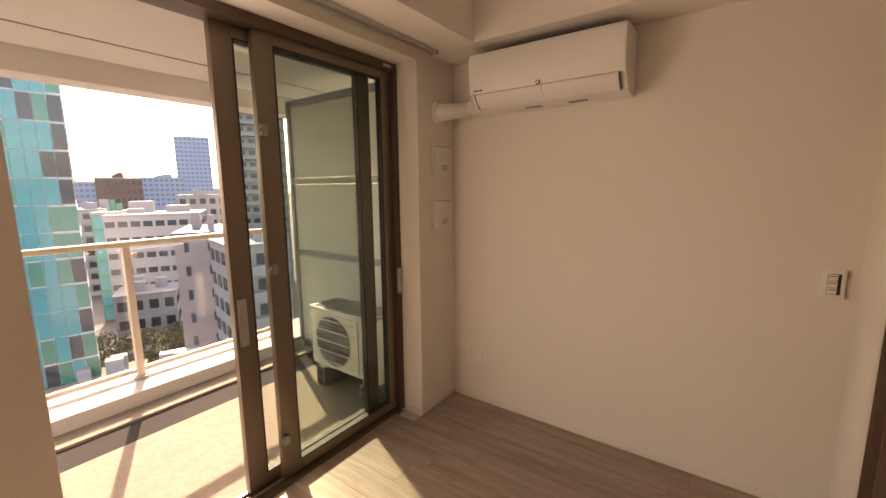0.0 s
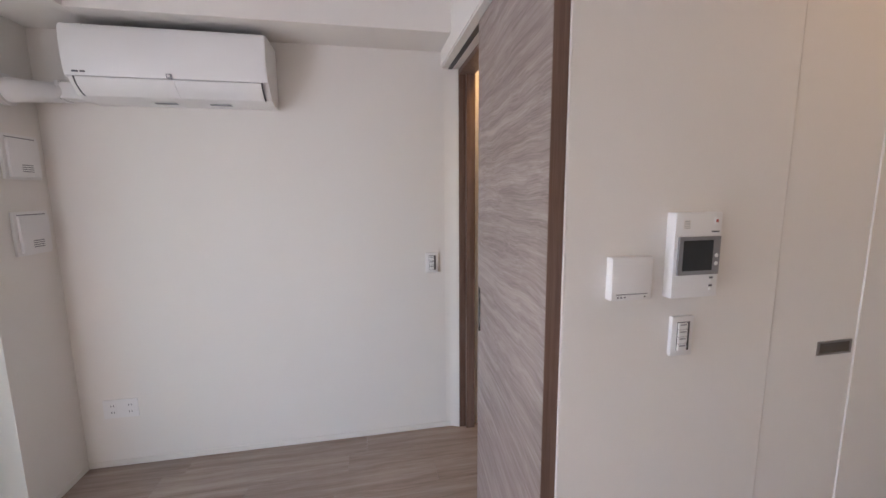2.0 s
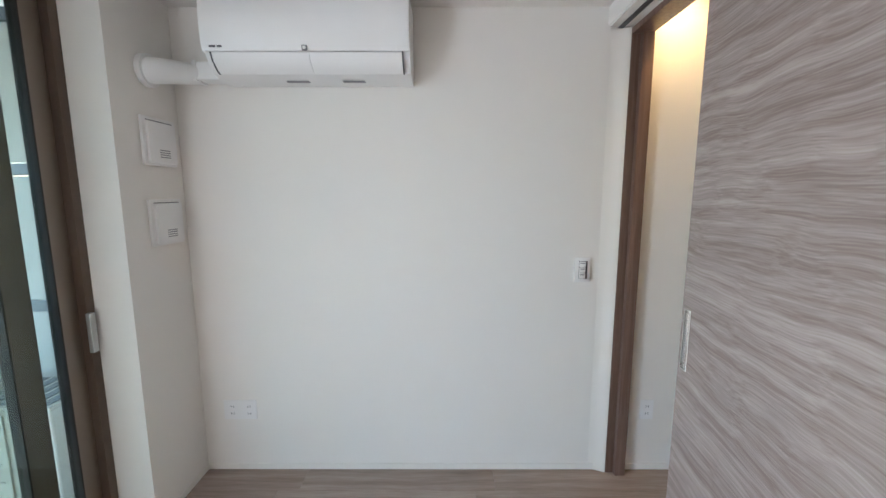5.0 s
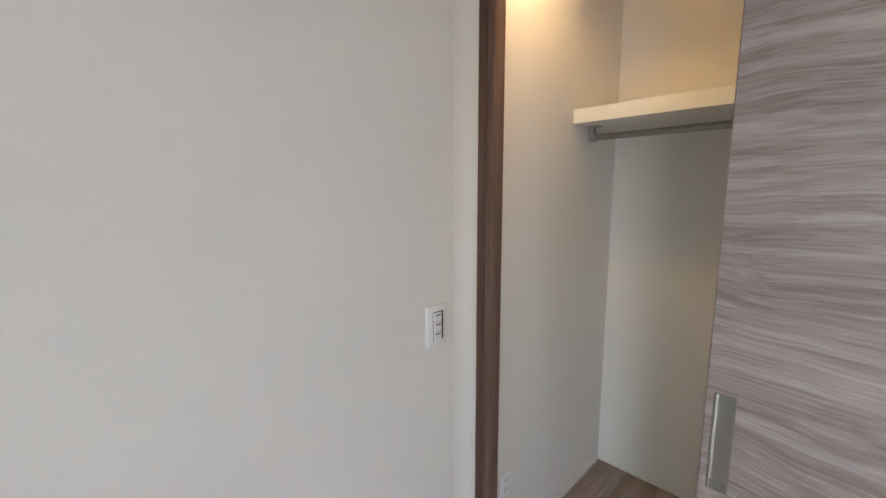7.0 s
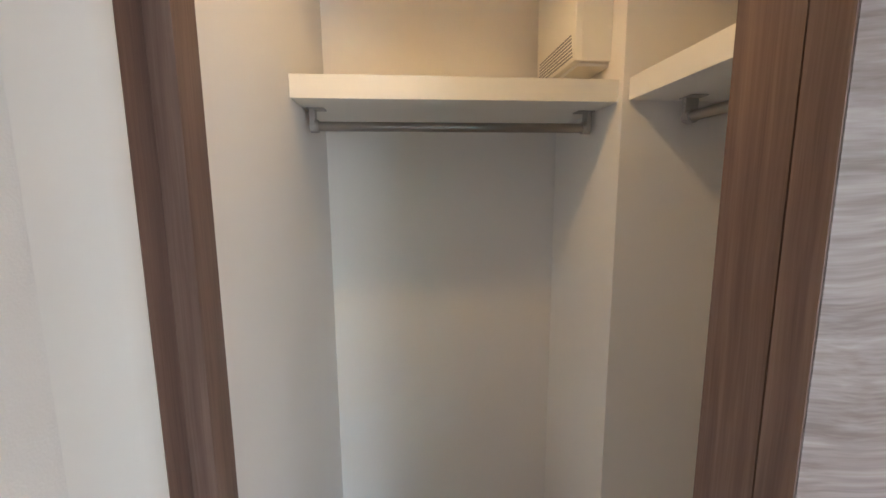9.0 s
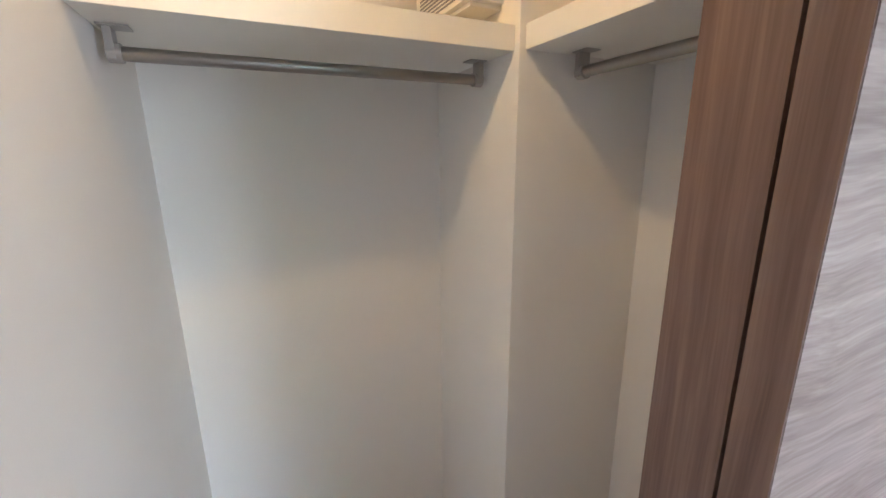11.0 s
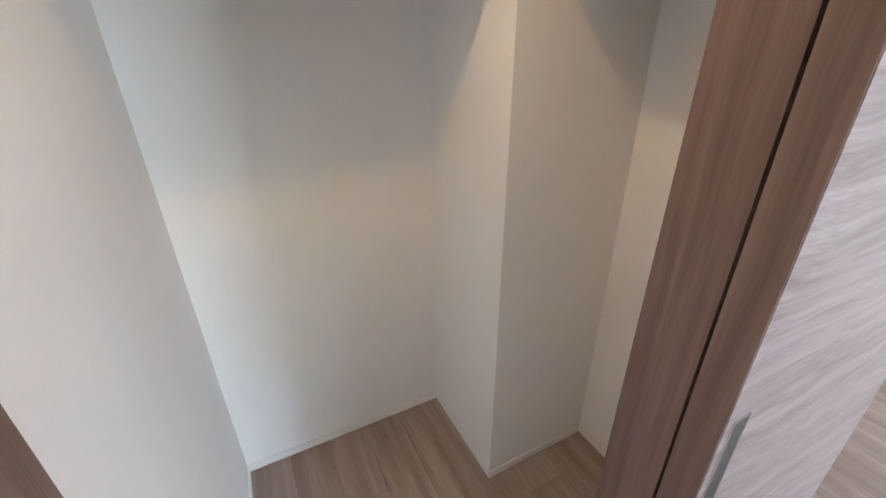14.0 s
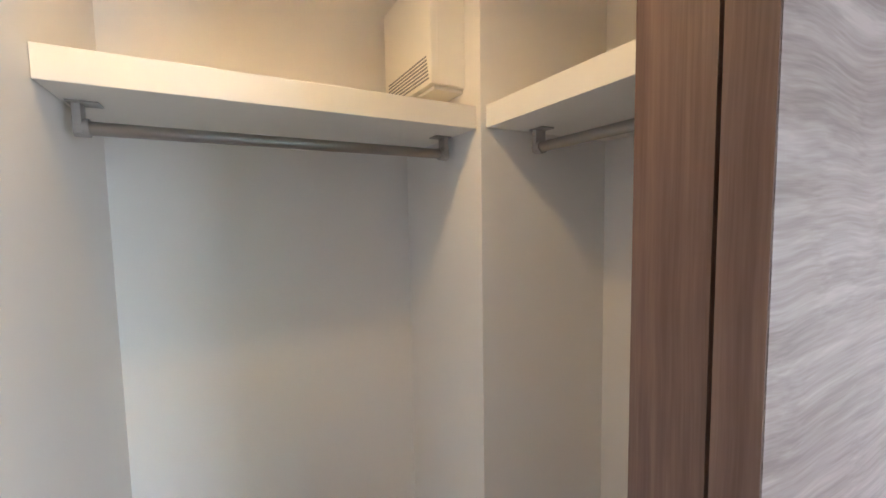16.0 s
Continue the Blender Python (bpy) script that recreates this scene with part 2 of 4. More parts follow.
# ---- room shell ----
XW, XE, YS, ZC = -1.851, 2.95, -3.7, 2.42      # window wall, far wall, back wall, ceiling
XL, YI, XC = 0.016, -1.271, 0.092              # lintel face, intercom wall, its corner
CB, CR, CF, CT = 1.12, -1.222, 0.215, 2.26     # closet back, right wall, front wall inside, ceiling

setting("floor", bx(-1.99, 4.2, YS, 0.12, -0.25, -0.014), CONCRETE, "grey screed under the oak-look floor boards", "floor")
setting("ceiling", bx(XW - 0.15, 4.2, YS, 0.0, ZC, ZC + 0.12), CEIL, "plain off-white papered ceiling", "ceiling")
setting("wall_north", bx(XW, 4.2, 0.0, 0.14, -0.02, ZC + 0.1), PAPER, "off-white papered wall behind the air conditioner")
# window wall: pier, part under and over the opening, long part towards the back
YR0, YR1, ZT = -1.955, -0.357, 2.085
b = bx(-2.16, XW, YR1, 0.0, -0.02, ZC)
setting("wall_west", b, PAPER, "off-white papered pier beside the balcony window")
# unseen second opening, added so that more daylight reaches the intercom wall
YQ0, YQ1 = -3.55, -2.35
setting("wall_west_back", bx(-2.16, XW, YQ1, YR0, -0.02, ZC), PAPER, "off-white papered pier between balcony window and added opening")
setting("wall_west_end", bx(-2.16, XW, YS, YQ0, -0.02, ZC), PAPER, "off-white papered wall end beside the added window opening")
setting("wall_west_head_back", bx(-2.16, XW, YQ0, YQ1, ZT, ZC), PAPER, "off-white papered head over the balcony window")
setting("wall_west_head", bx(-2.16, XW, YR0, YR1, ZT, ZC), PAPER, "off-white papered head over the balcony window")
ZB, YB, XB = 2.135, -0.262, -1.545
setting("beam_window", bx(XW + 0.001, XB, YS, 0.0, ZB, ZC), PAPER, "boxed beam in off-white paper along the window", "beam")
setting("beam_north", bx(XB + 0.001, XL, YB, 0.0, ZB, ZC), PAPER, "boxed beam in off-white paper over the air conditioner", "beam")
setting("wall_south", bx(-2.16, 4.2, YS - 0.14, YS, -0.02, ZC), PAPER, "plain off-white papered back wall")
setting("wall_hall_end", bx(4.2, 4.3, YS, 0.14, -0.02, ZC), PAPER, "plain off-white papered hall wall")

# closet shell
setting("wall_lintel", bx(XL, XC + 0.03, -1.30, 0.0, 2.06, ZC), PAPER, "off-white papered wall above the sliding door")
setting("wall_closet_head", bx(XC + 0.03, CF, CR, 0.0, 2.045, ZC), PAPER, "off-white papered wall over the closet opening")
setting("wall_closet_front", bx(0.097, CF, CR, -0.7352, -0.02, 2.045), PAPER, "off-white papered wall behind the sliding door")
setting("wall_closet_back", bx(CB, CB + 0.1, -0.785, 0.0, -0.02, CT), PAPER, "off-white papered closet back wall")
setting("wall_closet_column", bx(0.688, CB + 0.1, CR, -0.785, -0.02, CT), PAPER, "off-white papered duct column in the closet corner")
setting("ceiling_closet", bx(CF, CB + 0.1, CR, 0.0, CT, CT + 0.1), CEIL, "plain papered closet ceiling", "ceiling")

# intercom wall with the flush cupboard opening left free
DX0, DX1, DZ = 0.757, 1.086, 2.012
setting("wall_intercom", bx(XC, DX0, YI, CR, -0.02, ZC, 0.0), PAPER, "off-white papered wall with the intercom")
setting("wall_intercom_far", bx(DX1, XE, YI, CR, -0.02, ZC), PAPER, "off-white papered wall beside the flush cupboard")
setting("wall_intercom_head", bx(DX0, DX1, YI, CR, DZ, ZC), PAPER, "off-white papered wall over the flush cupboard")
setting("wall_corner_bead", bx(XC - 0.004, XC - 0.0005, YI + 0.0005, YI + 0.03, 0.0, 2.06), TRIM, "thin white corner bead on the wall end", "trim")
setting("wall_east", bx(XE, XE + 0.1, YI, 0.0, -0.02, ZC), PAPER, "off-white papered wall end beside the hall door")
setting("wall_east_back", bx(XE, XE + 0.1, YS, -2.25, -0.02, ZC), PAPER, "off-white papered wall beside the hall door")
setting("wall_east_head", bx(XE, XE + 0.1, -2.25, YI, 2.03, ZC), PAPER, "off-white papered wall over the hall door")

# baseboards: thin white
BBH, BBT = 0.032, 0.006


def baseboard(x0, x1, y0, y1):
    setting("baseboard", bx(x0, x1, y0, y1, 0.0, BBH, 0.0015, 1), TRIM, "low white baseboard along the wall", "baseboard")


baseboard(XW + BBT, 0.055, -BBT, -0.0005)
setting("trim_closet", extrude_profile([(0.030, -0.0005), (0.046, -0.0025), (0.066, -0.0075), (0.088, -0.0175), (0.104, -0.0242), (0.1075, -0.0242), (0.1075, -0.0005)], 2, 0.0, 2.045), TRIM, "white tapered trim between wall and closet jamb", "trim")
baseboard(XW + 0.0005, XW + BBT, YR1 - BBT, -0.0005)
baseboard(XW - 0.14, XW + BBT, YR1 - BBT, YR1 - 0.0005)
baseboard(XC, DX0 - 0.003, YI - BBT, YI - 0.0005)
baseboard(DX1 + 0.003, XE, YI - BBT, YI - 0.0005)
baseboard(CF, CB - BBT, -BBT, -0.0005)
baseboard(CB - BBT, CB - 0.0005, -0.785 + BBT, -0.0005)
baseboard(0.688, CB - BBT, -0.785 + 0.0005, -0.785 + BBT)
baseboard(0.688 - BBT, 0.688 - 0.0005, CR + BBT, -0.785 + BBT)
baseboard(CF, 0.688 - BBT, CR + 0.0005, CR + BBT)



# ---- closet frame and sliding door ----
frame_thing = tagged(base_of("door_1", "brown wood-look frame round the closet opening", "door frame"), kind="structure")
part("jamb", bx(0.108, 0.146, -0.025, -0.0005, 0.0, 2.02, 0.0015), JAMBW, frame_thing)
part("jamb_stop", bx(0.146, 0.194, -0.050, -0.0005, 0.0, 2.02, 0.003), JAMBW, frame_thing)
part("jamb", bx(0.0925, 0.176, -0.735, -0.635, 0.0, 2.02, 0.0015), JAMBW, frame_thing)
part("head", bx(0.108, 0.194, -0.735, -0.0005, 2.02, 2.0445, 0.0015), JAMBW, frame_thing)
b = bx(0.020, 0.098, -1.29, -0.013, 2.050, 2.0595)
part("track", b, TRIM, frame_thing, "white track box under the lintel")
b = bx(0.054, 0.076, -1.29, -0.013, 2.0465, 2.0498)
part("track_groove", b, DARKPL, frame_thing, "dark track groove")

SX0, SX1, SY0, SY1 = 0.0445, 0.0865, -1.264, -0.631
HY0, HY1, HZ0, HZ1 = -0.678, -0.645, 0.826, 1.015
sliding = base_of("sliding_door", "grey-brown wood-grain sliding door, half open before the closet", "door")
b = bmesh.new()
for q in ((SY0 + 0.002, HY0, 0.008, 2.042), (HY1, SY1 - 0.002, 0.008, 2.042), (HY0, HY1, 0.008, HZ0), (HY0, HY1, HZ1, 2.042)):
    box(b, SX0, SX1, *q)
part("panel", b, DOORW, sliding)
part("edge", bx(SX0 + 0.001, SX1, SY1 - 0.002, SY1, 0.008, 2.042), JAMBW, sliding, "brown edge band")
part("edge", bx(SX0 + 0.001, SX1, SY0, SY0 + 0.002, 0.008, 2.042), JAMBW, sliding, "brown edge band")
b = bmesh.new()
for q in ((HY0, HY1, HZ0, HZ0 + 0.003), (HY0, HY1, HZ1 - 0.003, HZ1), (HY0, HY0 + 0.003, HZ0 + 0.003, HZ1 - 0.003), (HY1 - 0.003, HY1, HZ0 + 0.003, HZ1 - 0.003)):
    box(b, SX0 - 0.002, SX0 + 0.014, *q)
BRIGHT = mat("bright_steel", (0.72, 0.71, 0.69), 0.22, 1.0, vary=0.03)
pull = part("handle", b, BRIGHT, sliding, "satin steel recessed pull")
part("cup", bx(SX0 + 0.012, SX0 + 0.015, HY0 + 0.003, HY1 - 0.003, HZ0 + 0.003, HZ1 - 0.003), BRIGHT, pull)


# ---- closet things ----
SZ0, SZ1 = 1.634, 1.686
shelf = base_of("closet_shelf", "thick cream laminate shelf across the closet back wall", "shelf")
part("board", bx(0.7075, CB - 0.001, -0.784, -0.001, SZ0, SZ1, 0.001, 1), SHELF, shelf)
part("front_edge", bx(0.705, 0.7073, -0.784, -0.001, SZ0 - 0.0005, SZ1 + 0.0005, 0.0008, 1), SHELF, shelf, "cream edge band")
shelf2 = base_of("closet_shelf", "thick cream laminate shelf along the closet side wall", "shelf")
part("board", bx(CF + 0.001, 0.687, CR + 0.001, -0.8025, SZ0, SZ1, 0.001, 1), SHELF, shelf2)
part("front_edge", bx(CF + 0.001, 0.687, -0.8023, -0.80, SZ0 - 0.0005, SZ1 + 0.0005, 0.0008, 1), SHELF, shelf2, "cream edge band")


def hanger_rail(a, b, z, top, label):
    """A steel tube on two flat drop brackets under a shelf."""
    a, b = Vector((*a, z)), Vector((*b, z))
    d = (b - a).normalized()
    s = Vector((-d.y, d.x, 0))
    th = base_of("hanging_rail", label, "clothes rail")
    part("tube", rod(bmesh.new(), a + d * 0.004, b - d * 0.004, 0.0125, 24), STEEL, th)
    for p, k in ((a, 1), (b, -1)):
        c = p - d * k * 0.0
        q = [c + d * k * 0.001 + s * 0.016, c + d * k * 0.014 - s * 0.016]
        bmx = bx(min(q[0].x, q[1].x), max(q[0].x, q[1].x), min(q[0].y, q[1].y), max(q[0].y, q[1].y), z - 0.012, top - 0.003, 0.002)
        brk = part("bracket", bmx, BRACKET, th, "grey metal bracket")
        rod(bmy := bmesh.new(), c + d * k * 0.0005, c + d * k * 0.022, 0.0165, 24)
        part("socket", bmy, BRACKET, brk)
        e = [c - d * k * 0.006 + s * 0.02, c + d * k * 0.04 - s * 0.02]
        part("plate", bx(min(e[0].x, e[1].x), max(e[0].x, e[1].x), min(e[0].y, e[1].y), max(e[0].y, e[1].y), top - 0.003, top - 0.0003, 0.001), BRACKET, brk)
    return th


hanger_rail((0.83, -0.016), (0.83, -0.770), 1.590, SZ0, "satin steel hanging rail under the back shelf")
hanger_rail((0.655, -0.930), (0.245, -0.930), 1.590, SZ0, "satin steel hanging rail under the side shelf")

# ventilation box on the column
fan = base_of("ventilation_unit", "cream plastic ventilation box with louvres, on the duct column", "ventilation unit")
FX0, FX1, FY0, FY1, FZ0, FZ1 = 0.752, 1.05, -0.7845, -0.688, 1.742, 2.02
b = bmesh.new()
box(b, FX0, FX1, FY0, FY1, FZ0, FZ1, 0.006)
part("body", b, SHELF, fan)
part("base", bx(FX0 + 0.012, FX1 - 0.012, FY0, FY1 - 0.014, FZ0 - 0.010, FZ0 - 0.0005, 0.003), SHELF, fan)
part("cover_seam", bx(FX0 - 0.0012, FX1 - 0.01, FY1 - 0.022, FY1 - 0.018, FZ0 + 0.006, FZ1 - 0.006), SHELF, fan)
for i in range(7):
    z = FZ0 + 0.012 + i * 0.009
    part("louvre", bx(FX0 + 0.012 + 0.002 * i, FX1 - 0.03, FY1, FY1 + 0.0012, z, z + 0.0038), GREYPL, fan)
for i in range(4):
    z = FZ1 - 0.012 - i * 0.009
    part("louvre", bx(FX0 - 0.0012, FX0, FY0 + 0.052, FY1 - 0.008, z - 0.004, z), GREYPL, fan)


def outlet_plate(x, y, z, w, h, columns, label, holes=True):
    """A flat plate on a wall that faces -y."""
    th = base_of("wall_outlet", label, "outlet", (x, y, z))
    part("plate", bx(-w / 2, w / 2, -0.006, -0.0005, -h / 2, h / 2, 0.002), PLASTIC, th)
    for c in columns:
        part("insert", bx(c - 0.017, c + 0.017, -0.0075, -0.006, -0.036, 0.036, 0.0007, 1), PLASTIC, th)
        for r in ((-0.018, 0.018) if holes else ()):
            for k in (-0.006, 0.006):
                part("slot", bx(c + k - 0.0012, c + k + 0.0012, -0.0082, -0.0075, r - 0.005, r + 0.005), DARKPL, th)
    return th


outlet_plate(-1.669, 0.0, 0.316, 0.158, 0.098, (-0.036, 0.044), "white wall outlet plate with two inserts on the papered wall")
outlet_plate(0.301, 0.0, 0.318, 0.064, 0.098, (0.0,), "single white outlet low on the closet wall")

# lamp sunk in the closet ceiling, and two in the room ceiling


def downlight(x, y, z, label):
    th = base_of("downlight", label, "ceiling light", (x, y, z))
    b = bmesh.new()
    n = 28
    for i in range(n):
        a0, a1 = 2 * math.pi * i / n, 2 * math.pi * (i + 1) / n
        v = [b.verts.new((r * math.cos(a), r * math.sin(a), h)) for r, h, a in ((0.05, -0.0005, a0), (0.05, -0.0005, a1), (0.042, -0.006, a1), (0.042, -0.006, a0))]
        b.faces.new(v)
        w = [b.verts.new((r * math.cos(a), r * math.sin(a), h)) for r, h, a in ((0.042, -0.006, a0), (0.042, -0.006, a1), (0.034, -0.0015, a1), (0.034, -0.0015, a0))]
        b.faces.new(w)
    bmesh.ops.remove_doubles(b, verts=b.verts[:], dist=0.0002)
    bmesh.ops.recalc_face_normals(b, faces=b.faces[:])
    part("ring", b, PLASTIC, th)
    part("diffuser", rod(bmesh.new(), (0, 0, -0.0012), (0, 0, -0.0004), 0.034, 28), LAMPON, th, "lit warm diffuser")


downlight(0.27, -0.17, CT, "small white downlight, lit warm, in the closet ceiling")
downlight(2.30, -1.75, ZC, "small white downlight, lit warm, in the ceiling")
downlight(1.10, -1.75, ZC, "small white downlight, lit warm, in the ceiling")


# ---- wall fittings of the room ----
def switch(x, y, z, w, h, rows, label):
    """Rocker switch plate on a wall that faces -y."""
    th = base_of("light_switch", label, "switch", (x, y, z), "wall switches")
    th.scale = (1, 1.5, 1)
    part("plate", bx(-w / 2, w / 2, -0.009, -0.0005, -h / 2, h / 2, 0.0025), PLASTIC, th)
    part("recess", bx(-0.0175, 0.0215, -0.0096, -0.009, -0.041, 0.041), DARKPL, th, "dark surround")
    s = 0.080 / rows
    for i in range(rows):
        z0 = -0.040 + i * s
        rk = part("rocker", bx(-0.0165, 0.0115, -0.0125, -0.0096, z0 + 0.0008, z0 + s - 0.0008, 0.001), PLASTIC, th)
        part("marking", bx(-0.012, 0.008, -0.0128, -0.0125, z0 + s * 0.62, z0 + s * 0.78), GREYPL, rk, "name strip")
    return th


switch(-0.046, 0.0, 1.008, 0.071, 0.113, 3, "white wall switch with three rockers by the closet")
switch(0.442, YI, 0.999, 0.068, 0.112, 4, "white wall switch with four rockers under the intercom")
switch(1.868, YI, 1.013, 0.074, 0.115, 2, "white wall switch by the hall door")

panel = base_of("control_panel", "white square control panel on the papered wall", "control panel", (0.266, YI, 1.172))
panel.scale = (0.88, 1.2, 0.94)
part("body", bx(-0.066, 0.066, -0.024, -0.0005, -0.060, 0.060, 0.003), PLASTIC, panel)
part("seam", bx(-0.052, 0.052, -0.0245, -0.024, -0.044, -0.0415), GREYPL, panel, "grey seam")
for x in (-0.045, -0.034, -0.022, 0.044):
    part("marking", bx(x - 0.003, x + 0.003, -0.0245, -0.024, -0.053, -0.049), INK, panel)

ic = base_of("intercom", "white wall intercom with a grey-framed dark screen", "intercom", (0.450, YI, 1.227))
ic.scale = (0.90, 1.1, 0.98)
part("body", bx(-0.078, 0.078, -0.030, -0.0005, -0.116, 0.116, 0.004), PLASTIC, ic)
scr = part("screen_frame", bx(-0.068, 0.072, -0.036, -0.030, -0.052, 0.052, 0.002), GREYPL, ic, "grey screen frame")
part("screen", bx(-0.054, 0.046, -0.0368, -0.036, -0.040, 0.042), SCREEN, scr, "dark blank screen")
for z in (0.0, -0.022):
    rod(b := bmesh.new(), (0.059, -0.0375, z), (0.059, -0.036, z), 0.0055, 16)
    part("button", b, PLASTIC, scr)
part("speaker", bx(-0.052, -0.030, -0.0308, -0.030, 0.072, 0.096), TRIM, ic)
for i in range(5):
    part("speaker_slot", bx(-0.050, -0.032, -0.0313, -0.0308, 0.0745 + i * 0.0045, 0.0757 + i * 0.0045), GREYPL, ic)
part("button", bx(0.050, 0.064, -0.033, -0.030, 0.084, 0.102, 0.001), PLASTIC, ic)
part("marking", bx(0.053, 0.061, -0.0334, -0.033, 0.089, 0.097), REDINK, ic)
part("marking", bx(0.044, 0.070, -0.0306, -0.030, 0.062, 0.066), INK, ic)
for z in (-0.066, -0.088):
    part("button", bx(0.048, 0.060, -0.032, -0.030, z - 0.010, z - 0.001, 0.001), PLASTIC, ic)
    part("marking", bx(0.048, 0.060, -0.0306, -0.030, z + 0.001, z + 0.006), INK, ic)

# flush cupboard leaf in the wall, with a recessed pull
cup_leaf = tagged(base_of("door_2", "flush white cupboard leaf in the papered wall", "door"), kind="structure")
part("leaf", bx(DX0 + 0.003, DX1 - 0.0012, YI + 0.002, YI + 0.03, 0.01, DZ - 0.003, 0.001, 1), PAPER, cup_leaf)
part("reveal", bx(DX0, DX1, YI + 0.034, YI + 0.04, 0.0, DZ), TRIM, cup_leaf)
part("edge_strip", bx(DX1 - 0.0005, DX1 + 0.003, YI - 0.002, YI - 0.0005, 0.0, DZ), TRIM, cup_leaf, "thin white edge strip")
PX0, PX1, PZ0, PZ1 = 0.938, 1.068, 0.892, 0.936
b = bmesh.new()
for q in ((PX0, PX1, PZ0, PZ0 + 0.006), (PX0, PX1, PZ1 - 0.006, PZ1), (PX0, PX0 + 0.007, PZ0 + 0.006, PZ1 - 0.006), (PX1 - 0.007, PX1, PZ0 + 0.006, PZ1 - 0.006)):
    box(b, q[0], q[1], YI - 0.002, YI + 0.002, q[2], q[3])
hp = part("handle", b, STEEL, cup_leaf, "steel recessed pull")
part("cup", bx(PX0 + 0.007, PX1 - 0.007, YI - 0.0004, YI + 0.0018, PZ0 + 0.006, PZ1 - 0.006), DARKSTEEL, hp)

# room door, standing open along the wall
rd = tagged(base_of("door_3", "brown wood-grain hall door standing open near the wall", "door", (1.965, -1.372, 0)), kind="structure")
rd.rotation_euler = (0, 0, radians(-5))
RDW = wood("hall_door_wood", (0.13, 0.062, 0.030), (0.21, 0.105, 0.052), (0.29, 0.155, 0.085), "Z", 14, 1.4, 0.3, 0.4)
EDGE = mat("grey_edge_band", (0.42, 0.37, 0.36), 0.45)
part("leaf", bx(0.002, 0.80, -0.036, 0.0, 0.01, 2.02, 0.001, 1), RDW, rd)
part("edge", bx(0.0, 0.002, -0.036, 0.0, 0.01, 2.02), EDGE, rd, "grey edge band")
part("latch_plate", bx(-0.0015, -0.0001, -0.029, -0.007, 0.90, 1.02), BRIGHT, rd, "steel latch plate")
part("latch", bx(-0.009, -0.0015, -0.022, -0.014, 0.965, 0.985, 0.001), STEEL, rd)
lever = bmesh.new()
rod(lever, (0.055, 0.0, 0.965), (0.055, 0.052, 0.965), 0.009)
rod(lever, (0.060, 0.048, 0.965), (-0.045, 0.048, 0.965), 0.009)
hl = part("handle", lever, DARKSTEEL, rd, "dark steel lever")
part("rose", rod(bmesh.new(), (0.055, 0.0, 0.965), (0.055, 0.007, 0.965), 0.026, 24), DARKSTEEL, hl)
stop = base_of("door_stop", "small steel door stop on the floor by the hall door", "door stop", (1.955, -1.335, 0.0))
part("foot", rod(bmesh.new(), (0, 0, 0.0), (0, 0, 0.012), 0.02, 20), STEEL, stop)
part("catch", bx(-0.012, 0.03, -0.010, 0.010, 0.012, 0.028, 0.003), STEEL, stop)

# ---- air conditioner, its duct, vents ----
ax0, ax1 = -1.595, -0.812
ac = base_of("air_conditioner", "white wall-mounted air conditioner with a closed flap", "air conditioner")
prof = [(-0.001, 2.093), (-0.195, 2.093), (-0.214, 2.086), (-0.222, 2.07), (-0.224, 1.99), (-0.219, 1.925), (-0.211, 1.890)]
prof2 = prof + [(-0.198, 1.888), (-0.150, 1.826), (-0.085, 1.812), (-0.001, 1.812)]
part("body", extrude_profile([(y, z) for y, z in prof2], 0, ax0, ax1), PLASTIC, ac)
front = [(-0.200, 2.0955), (-0.216, 2.088), (-0.2255, 2.071), (-0.2275, 1.99), (-0.2225, 1.925), (-0.2145, 1.890), (-0.2115, 1.890), (-0.2195, 1.925), (-0.2245, 1.99), (-0.2225, 2.07), (-0.2145, 2.0865), (-0.200, 2.0935)]
part("front_panel", extrude_profile(front, 0, ax0, ax1 - 0.004), PLASTIC, ac)
flap = [(-0.210, 1.886), (-0.196, 1.858), (-0.168, 1.832), (-0.150, 1.823), (-0.146, 1.826), (-0.165, 1.838), (-0.192, 1.862), (-0.204, 1.886)]
xm = (ax0 + ax1) / 2 + 0.01
part("flap", extrude_profile(flap, 0, ax0 + 0.03, xm - 0.001), PLASTIC, ac)
part("flap", extrude_profile(flap, 0, xm + 0.001, ax1 - 0.03), PLASTIC, ac)
gapl = [(-0.206, 1.8895), (-0.192, 1.866), (-0.164, 1.836), (-0.146, 1.8225), (-0.149, 1.8215), (-0.170, 1.832), (-0.199, 1.862), (-0.211, 1.8885)]
part("flap_gap", extrude_profile(gapl, 0, ax1 - 0.029, ax1 - 0.024), DARKPL, ac, "dark gap beside the flap")
part("flap_gap", extrude_profile(gapl, 0, ax0 + 0.024, ax0 + 0.029), DARKPL, ac, "dark gap beside the flap")
part("sensor", bx(xm - 0.022, xm - 0.002, -0.2265, -0.217, 1.888, 1.908, 0.003), GREYPL, ac, "grey sensor window")
part("sensor_lens", rod(bmesh.new(), (xm - 0.012, -0.2285, 1.898), (xm - 0.012, -0.2262, 1.898), 0.006, 16), PLASTIC, ac)
for x0, w in ((0.03, 0.022), (0.06, 0.016)):
    part("marking", bx(ax0 + x0, ax0 + x0 + w, -0.2222, -0.2165, 1.902, 1.908), INK, ac)
for x0 in (0.27, 0.50):
    part("bottom_vent", bx(ax0 + x0, ax0 + x0 + 0.09, -0.10, -0.075, 1.8095, 1.8118), GREYPL, ac)

